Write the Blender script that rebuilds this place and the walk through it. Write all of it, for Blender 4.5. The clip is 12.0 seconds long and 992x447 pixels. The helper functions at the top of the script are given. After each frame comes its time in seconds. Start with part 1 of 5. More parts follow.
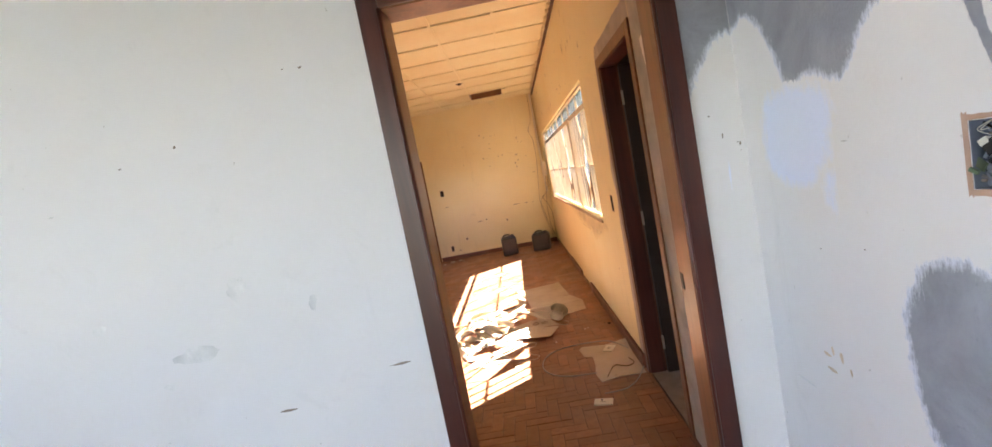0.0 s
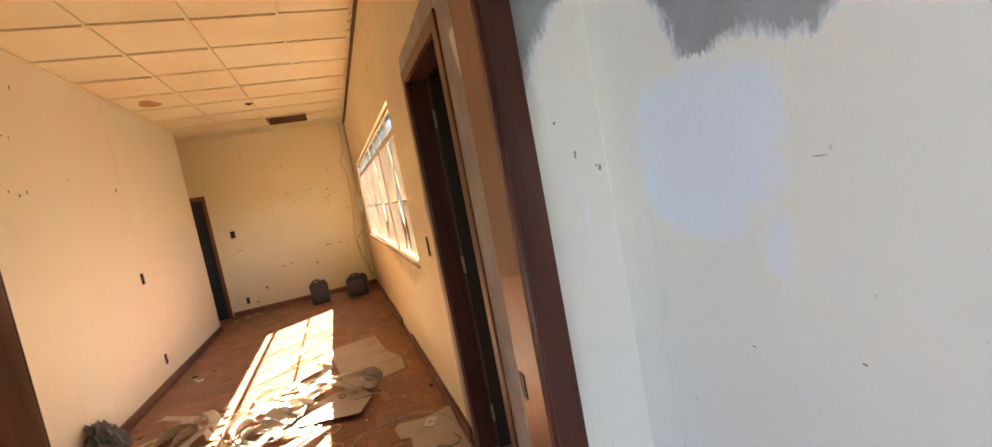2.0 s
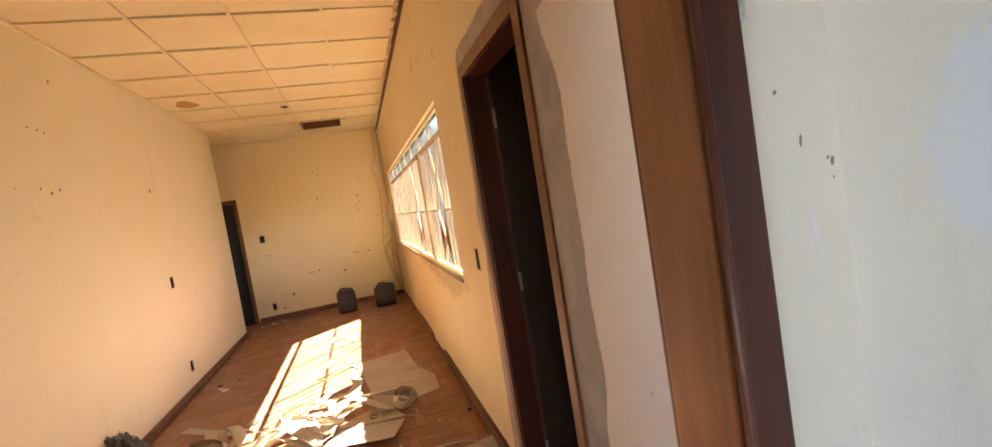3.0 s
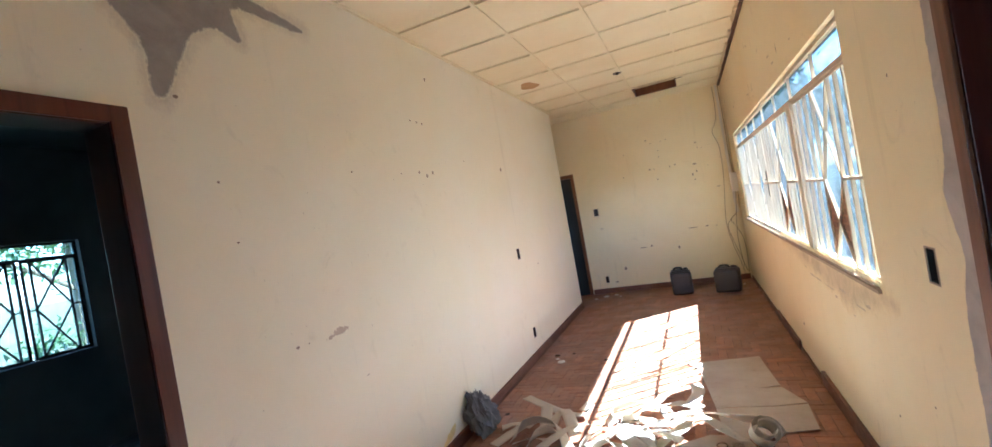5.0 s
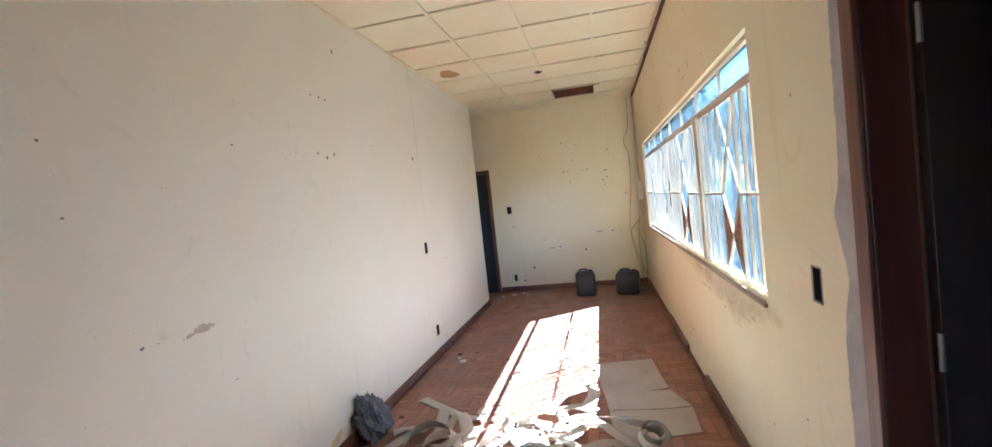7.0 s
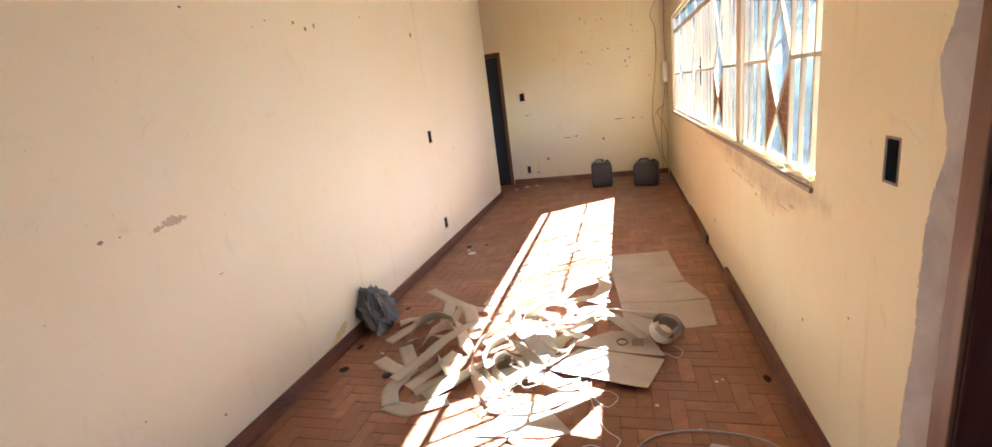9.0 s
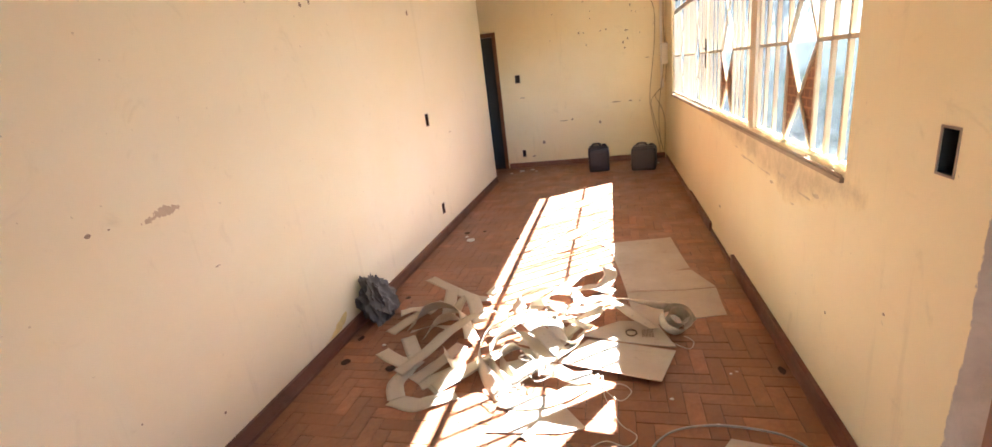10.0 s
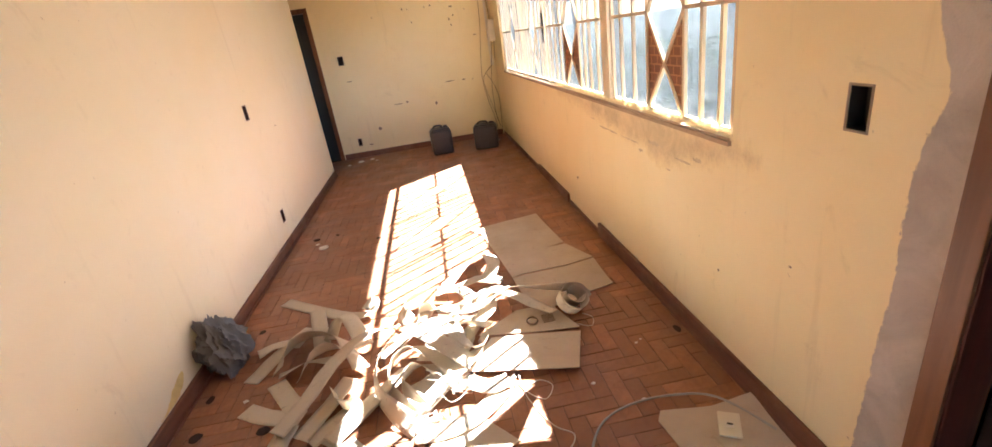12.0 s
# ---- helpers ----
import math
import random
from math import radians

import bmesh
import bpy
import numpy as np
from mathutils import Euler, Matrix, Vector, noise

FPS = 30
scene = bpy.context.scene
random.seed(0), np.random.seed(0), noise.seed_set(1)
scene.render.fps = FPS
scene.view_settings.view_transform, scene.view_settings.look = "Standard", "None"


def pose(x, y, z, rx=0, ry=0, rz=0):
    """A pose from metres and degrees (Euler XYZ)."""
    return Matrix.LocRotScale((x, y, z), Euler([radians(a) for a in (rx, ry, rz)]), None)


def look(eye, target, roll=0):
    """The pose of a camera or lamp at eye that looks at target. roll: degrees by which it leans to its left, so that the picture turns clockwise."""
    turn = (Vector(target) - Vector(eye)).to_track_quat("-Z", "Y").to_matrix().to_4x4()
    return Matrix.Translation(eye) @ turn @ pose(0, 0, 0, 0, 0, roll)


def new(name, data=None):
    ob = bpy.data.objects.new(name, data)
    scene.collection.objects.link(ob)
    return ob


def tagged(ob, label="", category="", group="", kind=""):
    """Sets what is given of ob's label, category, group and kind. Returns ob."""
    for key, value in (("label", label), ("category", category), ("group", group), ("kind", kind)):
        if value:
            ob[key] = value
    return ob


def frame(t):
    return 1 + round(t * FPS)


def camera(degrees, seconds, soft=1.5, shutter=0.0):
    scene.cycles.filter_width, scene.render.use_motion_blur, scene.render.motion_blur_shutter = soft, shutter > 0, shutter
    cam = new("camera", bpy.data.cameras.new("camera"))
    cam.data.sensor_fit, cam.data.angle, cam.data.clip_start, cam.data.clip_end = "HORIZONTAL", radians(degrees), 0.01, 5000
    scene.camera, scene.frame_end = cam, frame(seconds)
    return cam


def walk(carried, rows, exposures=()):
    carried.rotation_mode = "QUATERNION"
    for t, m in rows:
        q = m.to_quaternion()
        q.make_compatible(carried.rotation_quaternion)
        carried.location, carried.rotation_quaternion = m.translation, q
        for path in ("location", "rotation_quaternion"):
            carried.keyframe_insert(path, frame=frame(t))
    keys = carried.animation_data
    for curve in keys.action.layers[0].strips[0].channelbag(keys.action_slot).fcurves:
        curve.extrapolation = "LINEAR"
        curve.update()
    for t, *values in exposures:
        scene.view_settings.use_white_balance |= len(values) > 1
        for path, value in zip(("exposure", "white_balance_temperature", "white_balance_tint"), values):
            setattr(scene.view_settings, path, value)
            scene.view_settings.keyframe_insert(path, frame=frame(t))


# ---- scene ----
cam = camera(92.7, 12.0)
PATH = [
    (0, (0.045, 0.02, 1.481), (-0.065, 2.008, 1.293), -11.1),
    (0.5, (0.067, 0.198, 1.492), (0.356, 2.164, 1.265), -10.3),
    (1, (0.178, 0.35, 1.467), (0.641, 2.285, 1.259), -10.4),
    (1.5, (0.27, 0.488, 1.456), (0.812, 2.405, 1.278), -10.7),
    (2, (0.23, 0.645, 1.457), (0.851, 2.537, 1.277), -10.7),
    (2.5, (0.132, 0.798, 1.478), (0.805, 2.675, 1.323), -9.8),
    (3, (0.13, 0.954, 1.469), (0.676, 2.874, 1.352), -9.3),
    (3.2, (0.126, 1.002, 1.44), (0.433, 2.977, 1.368), -9.9),
    (4.8, (0.108, 1.553, 1.508), (-0.403, 3.486, 1.45), -11.6),
    (5, (0.059, 1.589, 1.516), (-0.711, 3.435, 1.509), -10.1),
    (5.5, (0.049, 1.676, 1.495), (-0.829, 3.473, 1.486), -9.6),
    (6, (0.089, 1.712, 1.55), (-0.552, 3.595, 1.758), -8.6),
    (6.5, (0.084, 1.724, 1.537), (-0.434, 3.645, 1.747), -7.3),
    (7, (0.058, 1.771, 1.512), (-0.38, 3.721, 1.428), -6.2),
    (7.2, (0.033, 1.753, 1.501), (-0.37, 3.699, 1.28), -5.3),
    (9, (0.059, 2.056, 1.418), (-0.48, 3.913, 0.908), -7.3),
    (9.5, (0.018, 2.111, 1.425), (-0.545, 3.948, 0.873), -7.5),
    (10, (-0.06, 2.127, 1.434), (-0.556, 3.974, 0.849), -7.0),
    (10.5, (-0.199, 2.17, 1.441), (-0.653, 4.024, 0.846), -6.6),
    (11, (-0.298, 2.217, 1.435), (-0.748, 4.058, 0.796), -6.3),
    (11.5, (-0.336, 2.339, 1.424), (-0.774, 4.176, 0.764), -6.3),
    (12, (-0.322, 2.41, 1.436), (-0.146, 4.26, 0.696), -8.5),
]
EXPOSURES = [(0, 4.72, 7000, 21), (1.0, 4.67, 7250, 20), (2.0, 4.54, 7300, 19), (3.2, 4.54, 7750, 19), (4.8, 4.57, 4750, 3), (5.0, 4.62, 4600, 2), (5.3, 4.82, 4120, 0), (5.6, 4.77, 4120, 0), (6.0, 4.57, 5400, 8), (6.3, 4.57, 5000, 6), (6.6, 4.57, 4600, 4), (7.0, 4.67, 4220, 1), (7.3, 4.67, 4220, 1), (8.8, 4.9, 5050, 6), (10.5, 4.95, 5650, 9), (11.5, 4.85, 5680, 9), (12, 4.8, 5850, 12)]
walk(cam, [(t, look(eye, target, roll)) for t, eye, target, roll in PATH], EXPOSURES)

# ---------- world, sun, exposure ----------
world = bpy.data.worlds.new("sky")
scene.world = world
world.use_nodes = True
wn = world.node_tree
sky = wn.nodes.new("ShaderNodeTexSky")
sky.sky_type, sky.sun_disc = "NISHITA", False
sky.sun_elevation, sky.sun_rotation = radians(44.5), radians(52)
sky.air_density, sky.dust_density = 1.0, 1.5
wn.links.new(sky.outputs[0], wn.nodes["Background"].inputs[0])
wn.nodes["Background"].inputs[1].default_value = 0.15

sun = new("sun", bpy.data.lights.new("sun", "SUN"))
sun.data.energy, sun.data.angle, sun.data.color = 4.2, radians(0.5), (1.0, 0.94, 0.84)
sun.matrix_world = look((0.82, 0.63, 1.0), (0, 0, 0))


# ---------- materials ----------
def material(name, base, rough=0.6, metal=0.0, spec=0.5):
    m = bpy.data.materials.new(name)
    m.use_nodes = True
    b = m.node_tree.nodes["Principled BSDF"]
    b.inputs["Base Color"].default_value = (*base, 1)
    b.inputs["Roughness"].default_value = rough
    b.inputs["Metallic"].default_value = metal
    b.inputs["Specular IOR Level"].default_value = spec
    return m


class Graph:
    """Short hand for building a node tree."""

    def __init__(self, m):
        self.m, self.t = m, m.node_tree
        self.b = self.t.nodes["Principled BSDF"]

    def node(self, kind, **sets):
        n = self.t.nodes.new(kind)
        for k, v in sets.items():
            n.inputs[k.replace("_", " ")].default_value = v
        return n

    def link(self, a, b):
        self.t.links.new(a, b)

    def coords(self, scale=(1, 1, 1), space="Object"):
        c, mp = self.t.nodes.new("ShaderNodeTexCoord"), self.t.nodes.new("ShaderNodeMapping")
        mp.inputs["Scale"].default_value = scale
        self.link(c.outputs[space], mp.inputs["Vector"])
        return mp.outputs[0]

    def noise(self, vec, scale, detail=5.0, rough=0.6, distort=0.0):
        n = self.node("ShaderNodeTexNoise", Scale=scale, Detail=detail, Roughness=rough, Distortion=distort)
        self.link(vec, n.inputs["Vector"])
        return n.outputs["Fac"]

    def ramp(self, fac, stops):
        r = self.t.nodes.new("ShaderNodeValToRGB")
        els = r.color_ramp.elements
        while len(els) < len(stops):
            els.new(0.5)
        for e, (p, c) in zip(els, stops):
            e.position, e.color = p, (*c, 1) if len(c) == 3 else c
        self.link(fac, r.inputs[0])
        return r.outputs[0]

    def mix(self, fac, a, b, kind="MIX"):
        n = self.t.nodes.new("ShaderNodeMix")
        n.data_type, n.blend_type = "RGBA", kind
        for sock, v in ((n.inputs[0], fac), (n.inputs[6], a), (n.inputs[7], b)):
            if isinstance(v, (int, float)):
                sock.default_value = v
            elif isinstance(v, tuple):
                sock.default_value = (*v, 1)
            else:
                self.link(v, sock)
        return n.outputs[2]

    def bump(self, fac, strength, dist):
        n = self.node("ShaderNodeBump", Strength=strength, Distance=dist)
        self.link(fac, n.inputs["Height"])
        self.link(n.outputs[0], self.b.inputs["Normal"])
        return n

    def random(self):
        return self.t.nodes.new("ShaderNodeObjectInfo").outputs["Random"]

    def island(self):
        return self.t.nodes.new("ShaderNodeNewGeometry").outputs["Random Per Island"]


def g3(v):
    return (v, v, v)


def plaster(name, base, dirty, stain=0.35, bump=0.25):
    m = material(name, base, 0.62, spec=0.3)
    g = Graph(m)
    v = g.coords()
    big = g.ramp(g.noise(v, 0.9, 6, 0.62, 0.4), [(0.40, g3(0)), (0.75, g3(1))])
    col = g.mix(big, base, dirty)
    spots = g.ramp(g.noise(v, 5.0, 8, 0.7, 1.2), [(0.60, g3(0)), (0.80, g3(stain))])
    col = g.mix(spots, col, tuple(c * 0.62 for c in dirty))
    drips = g.ramp(g.noise(g.coords((9, 9, 0.7)), 1.0, 6, 0.65), [(0.62, g3(0)), (0.80, g3(stain * 0.7))])
    col = g.mix(drips, col, tuple(c * 0.55 for c in dirty))
    nicks = g.ramp(g.noise(v, 38, 3, 0.5), [(0.74, g3(0)), (0.77, g3(0.45))])
    col = g.mix(nicks, col, (0.30, 0.25, 0.19))
    g.link(col, g.b.inputs["Base Color"])
    h = g.mix(0.35, g.noise(v, 7, 5), g.noise(v, 90, 4))
    g.bump(h, bump, 0.006)
    return m


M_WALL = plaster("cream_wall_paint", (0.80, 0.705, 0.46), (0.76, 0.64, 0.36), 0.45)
# West wall's cream, made paler: skylight from the window is put into it.
M_WEST = plaster("skylit_cream_wall_paint", (0.82, 0.78, 0.625), (0.80, 0.74, 0.54), 0.40)
M_CEIL = plaster("cream_ceiling_paint", (0.80, 0.73, 0.51), (0.74, 0.62, 0.37), 0.3, 0.12)
M_HALL = plaster("pale_cream_hall_paint", (0.85, 0.825, 0.81), (0.82, 0.78, 0.74), 0.25, 0.25)
M_SKIM = plaster("pinkish_white_skim", (0.84, 0.80, 0.77), (0.80, 0.74, 0.70), 0.2, 0.3)
# The dimness of the unlit side rooms is put into this dark grey.
M_DARKROOM = plaster("dimmed_side_room_paint", (0.19, 0.19, 0.18), (0.14, 0.135, 0.12))


def cement(name, base, bump=0.5):
    m = material(name, base, 0.9, spec=0.2)
    g = Graph(m)
    v = g.coords()
    col = g.mix(g.ramp(g.noise(v, 6, 8, 0.65, 0.6), [(0.3, g3(0)), (0.7, g3(1))]), tuple(c * 0.78 for c in base), tuple(min(1, c * 1.18) for c in base))
    col = g.mix(g.ramp(g.noise(v, 60, 5, 0.7), [(0.6, g3(0)), (0.8, g3(0.5))]), col, tuple(c * 0.6 for c in base))
    g.link(col, g.b.inputs["Base Color"])
    g.bump(g.mix(0.5, g.noise(v, 25, 6), g.noise(v, 160, 4)), bump, 0.004)
    return m


M_ROUGHFILL = cement("rough_white_filler", (0.70, 0.71, 0.78), 0.9)
M_FILLER = plaster("white_wall_filler", (0.84, 0.87, 0.96), (0.82, 0.84, 0.92), 0.08, 0.15)


def feathered(m, ground, soft, wobble, white=None, reach=0.03):
    """Thins a repair layer out towards its rim over the width soft until the paint below shows, with brushed streaks and, where given, a white fringe."""
    g = Graph(m)
    at = g.t.nodes.new("ShaderNodeAttribute")
    at.attribute_name = "rim"

    def calc(op, a, b):
        n = g.t.nodes.new("ShaderNodeMath")
        n.operation = op
        for sock, v in zip(n.inputs, (a, b)):
            if isinstance(v, (int, float)):
                sock.default_value = v
            else:
                g.link(v, sock)
        return n.outputs[0]

    def shaken(scale, vec, amount):
        return calc("MULTIPLY", calc("SUBTRACT", g.noise(vec, scale, 7, 0.7), 0.5), amount)

    def span(val, lo, hi, a, b):
        n = g.node("ShaderNodeMapRange")
        g.link(val, n.inputs["Value"])
        for k, v2 in (("From Min", lo), ("From Max", hi), ("To Min", a), ("To Max", b)):
            n.inputs[k].default_value = v2
        return n.outputs[0]

    v, brush = g.coords(), g.coords((30, 30, 9))
    d = calc("ADD", at.outputs["Fac"], calc("ADD", shaken(16, v, wobble), shaken(4.0, brush, wobble * 0.8)))
    g.link(calc("GREATER_THAN", d, -soft / 2), g.b.inputs["Alpha"])
    col = g.b.inputs["Base Color"].links[0].from_socket
    if white:
        col = g.mix(span(calc("ADD", d, shaken(5.0, brush, reach * 2.2)), 0.0, reach, 0.9, 0.0), col, white)
    thin = span(calc("ADD", d, shaken(60, v, soft * 0.7)), -soft / 2, soft / 2, 0.0, 1.0)
    g.link(g.mix(thin, ground, col), g.b.inputs["Base Color"])
    return m


PAINT_HALL, PAINT_ROOM, PAINT_WEST = (0.84, 0.81, 0.79), (0.785, 0.68, 0.42), (0.81, 0.765, 0.595)
P_CEMENT = feathered(cement("trowelled_grey_cement", (0.34, 0.345, 0.37)), PAINT_HALL, 0.006, 0.05, (0.80, 0.82, 0.88), 0.018)
P_CHASE = feathered(cement("chase_cement", (0.36, 0.365, 0.40)), PAINT_HALL, 0.002, 0.014)
P_FILLER = feathered(plaster("feathered_white_filler", (0.80, 0.85, 0.99), (0.76, 0.80, 0.93), 0.10, 0.5), PAINT_HALL, 0.030, 0.07)
P_OLDCEMENT = feathered(cement("old_grey_cement", (0.32, 0.30, 0.275)), PAINT_WEST, 0.014, 0.04)
P_OLDHALO = feathered(cement("thin_old_cement_smear", (0.58, 0.52, 0.41), 0.2), PAINT_WEST, 0.10, 0.10)
P_STRIP = feathered(cement("dull_cement_strip", (0.44, 0.40, 0.37)), PAINT_ROOM, 0.003, 0.03)
P_DAMP = feathered(cement("dull_damp_smear", (0.64, 0.53, 0.34), 0.3), PAINT_ROOM, 0.08, 0.14)


def wood(name, dark, light, rough, grain=(2.0, 2.0, 30.0), axis_scale=1.0, bump=0.15, per=None, worn=0.0):
    m = material(name, light, rough)
    g = Graph(m)
    v = g.coords(grain)
    f = g.noise(v, 1.4 * axis_scale, 7, 0.6, 0.8)
    col = g.mix(g.ramp(f, [(0.3, g3(0)), (0.72, g3(1))]), dark, light)
    if per:
        r = g.random() if per == "object" else g.island()
        col = g.mix(g.ramp(r, [(0.0, g3(0)), (1.0, g3(0.75))]), col, tuple(c * 0.75 for c in dark), "MIX")
        tint = g.ramp(r, [(0.0, (1.15, 1.05, 0.95)), (0.5, (0.9, 0.9, 0.9)), (1.0, (1.25, 1.2, 1.1))])
        col = g.mix(0.7, col, tint, "MULTIPLY")
    w = g.coords()
    if worn:
        wear = g.ramp(g.noise(w, 2.2, 8, 0.7, 1.0), [(0.48, g3(0)), (0.78, g3(worn))])
        col = g.mix(wear, col, (0.36, 0.26, 0.18))
        dust = g.ramp(g.noise(w, 0.9, 7, 0.65, 0.6), [(0.45, g3(0)), (0.66, g3(0.55))])
        col = g.mix(dust, col, (0.17, 0.105, 0.085))
        stains = g.ramp(g.noise(w, 3.4, 9, 0.75, 0.5), [(0.57, g3(0)), (0.74, g3(0.6))])
        col = g.mix(stains, col, (0.035, 0.02, 0.013))
        ro = g.ramp(g.noise(w, 4, 6, 0.6), [(0.3, g3(rough - 0.12)), (0.8, g3(min(1, rough + 0.2)))])
        g.link(ro, g.b.inputs["Roughness"])
    g.link(col, g.b.inputs["Base Color"])
    g.bump(g.mix(0.4, f, g.noise(w, 120, 3)), bump, 0.003)
    return m


M_FRAME = wood("dark_mahogany_varnish", (0.050, 0.011, 0.007), (0.115, 0.027, 0.016), 0.34, (14, 14, 1.0))
M_CASING = wood("brown_door_wood", (0.10, 0.035, 0.014), (0.21, 0.085, 0.035), 0.42, (14, 14, 1.0))
M_BASE = wood("brown_skirting_wood", (0.10, 0.036, 0.020), (0.21, 0.082, 0.045), 0.5, (14, 1.0, 14), worn=0.35)
# First frame's wood again, with the room's warm light put into its colour.
M_JAMB = wood("warm_lit_jamb_wood", (0.13, 0.042, 0.016), (0.25, 0.090, 0.035), 0.34, (14, 14, 1.0))
M_DOOR = wood("dark_door_leaf_wood", (0.020, 0.010, 0.007), (0.045, 0.020, 0.012), 0.5, (9, 9, 1.0))
M_BLACKDOOR = material("blackish_blue_door_paint", (0.018, 0.022, 0.026), 0.45)
M_MOULD = wood("dark_cornice_wood", (0.06, 0.022, 0.012), (0.13, 0.05, 0.028), 0.6, (14, 1.0, 14), worn=0.3)
M_PLANK = wood("parquet_block_wood", (0.26, 0.110, 0.058), (0.42, 0.205, 0.112), 0.42, (6, 6, 6), 1.6, 0.2, "object", 0.30)
M_PLANKS = wood("parquet_joined_wood", (0.26, 0.110, 0.058), (0.42, 0.205, 0.112), 0.42, (6, 6, 6), 1.6, 0.2, "island", 0.30)
M_SUBFLOOR = material("dark_joint_dirt", (0.03, 0.018, 0.012), 0.95)
M_STEEL = plaster("cream_window_enamel", (0.66, 0.57, 0.41), (0.46, 0.33, 0.20), 0.7, 0.2)
M_SILL = plaster("brown_splashed_sill", (0.42, 0.33, 0.23), (0.24, 0.15, 0.09), 0.8, 0.4)
M_DARKSTEEL = material("dark_steel", (0.03, 0.03, 0.03), 0.5, 0.6)
M_GREY_METAL = material("zinc_hinge_metal", (0.45, 0.42, 0.38), 0.4, 0.9)
M_BLACK = material("black_hole_plastic", (0.012, 0.011, 0.010), 0.7)
M_CANS = material("black_can_plastic", (0.022, 0.022, 0.024), 0.42)
M_WHITEPLASTIC = material("ivory_plastic", (0.72, 0.68, 0.58), 0.4)


def glass(name, clear, dirt, amount):
    m = bpy.data.materials.new(name)
    m.use_nodes = True
    t = m.node_tree
    t.nodes.remove(t.nodes["Principled BSDF"])
    out = t.nodes["Material Output"]
    tr, gl, di, tl = (t.nodes.new("ShaderNodeBsdf" + k) for k in ("Transparent", "Glossy", "Diffuse", "Translucent"))
    tr.inputs[0].default_value = (*clear, 1)
    gl.inputs["Roughness"].default_value = 0.03
    for n in (di, tl):
        n.inputs[0].default_value = (*dirt, 1)
    co, no, ra = t.nodes.new("ShaderNodeTexCoord"), t.nodes.new("ShaderNodeTexNoise"), t.nodes.new("ShaderNodeValToRGB")
    mp = t.nodes.new("ShaderNodeMapping")
    mp.inputs["Scale"].default_value = (3, 3, 9)
    no.inputs["Scale"].default_value, no.inputs["Detail"].default_value = 2.2, 8
    ra.color_ramp.elements[0].position, ra.color_ramp.elements[0].color = 0.3, (*g3(amount * 0.35), 1)
    ra.color_ramp.elements[1].position, ra.color_ramp.elements[1].color = 0.75, (*g3(amount), 1)
    haze, m1, m2 = (t.nodes.new("ShaderNodeMixShader") for _ in range(3))
    for a, b in ((co.outputs["Object"], mp.inputs[0]), (mp.outputs[0], no.inputs["Vector"]), (no.outputs["Fac"], ra.inputs[0]),
                 (di.outputs[0], haze.inputs[1]), (tl.outputs[0], haze.inputs[2]), (ra.outputs[0], m1.inputs[0]), (tr.outputs[0], m1.inputs[1]),
                 (haze.outputs[0], m1.inputs[2]), (m1.outputs[0], m2.inputs[1]), (gl.outputs[0], m2.inputs[2]), (m2.outputs[0], out.inputs[0])):
        t.links.new(a, b)
    haze.inputs[0].default_value, m2.inputs[0].default_value = 0.6, 0.05
    return m


M_TINTED = glass("dusty_grey_tinted_glass", (0.262, 0.283, 0.303), (0.17, 0.185, 0.20), 0.20)
M_SIDEGLASS = glass("greenish_side_window_glass", (0.60, 0.66, 0.64), (0.20, 0.24, 0.235), 0.15)


def amber():
    m = material("brown_ribbed_sheet", (0.16, 0.065, 0.03), 0.5)
    g = Graph(m)
    v = g.coords()
    br = g.node("ShaderNodeTexBrick", Scale=1.0, Color1=(0.20, 0.075, 0.035, 1), Color2=(0.15, 0.055, 0.028, 1), Mortar=(0.36, 0.17, 0.08, 1))
    br.inputs["Mortar Size"].default_value, br.inputs["Brick Width"].default_value, br.inputs["Row Height"].default_value = 0.004, 0.06, 0.04
    sw = g.t.nodes.new("ShaderNodeCombineXYZ")
    se = g.t.nodes.new("ShaderNodeSeparateXYZ")
    g.link(v, se.inputs[0])
    g.link(se.outputs[1], sw.inputs[0])
    g.link(se.outputs[2], sw.inputs[1])
    g.link(sw.outputs[0], br.inputs["Vector"])
    g.link(br.outputs["Color"], g.b.inputs["Base Color"])
    return m


M_AMBER = amber()


# ---------- mesh helpers ----------
def bx(bm, x0, x1, y0, y1, z0, z1, bev=0.0):
    vs = [bm.verts.new((x, y, z)) for x in (x0, x1) for y in (y0, y1) for z in (z0, z1)]
    fs = [bm.faces.new([vs[i] for i in q]) for q in ((0, 1, 3, 2), (4, 6, 7, 5), (0, 4, 5, 1), (2, 3, 7, 6), (0, 2, 6, 4), (1, 5, 7, 3))]
    if bev:
        es = list({e for f in fs for e in f.edges})
        bmesh.ops.bevel(bm, geom=es, offset=bev, segments=2, affect="EDGES", profile=0.6)
    return bm


def box(x0, x1, y0, y1, z0, z1, bev=0.0):
    return bx(bmesh.new(), x0, x1, y0, y1, z0, z1, bev)


def mesh_from(name, bm, mat, smooth=False):
    bmesh.ops.recalc_face_normals(bm, faces=bm.faces)
    me = bpy.data.meshes.new(name)
    bm.to_mesh(me)
    bm.free()
    me.materials.append(mat)
    if smooth:
        me.shade_smooth()
    return me


def part(name, bm, mat, parent, label="", smooth=False, kind=""):
    ob = new(name, mesh_from(name, bm, mat, smooth))
    ob.parent = parent
    return tagged(ob, label, kind=kind)


def thing(name, label, category, at=(0, 0, 0), rz=0.0, group="", kind=""):
    ob = new(name)
    ob.empty_display_size = 0.1
    ob.matrix_basis = pose(*at, 0, 0, rz)
    return tagged(ob, label, category, group, kind)


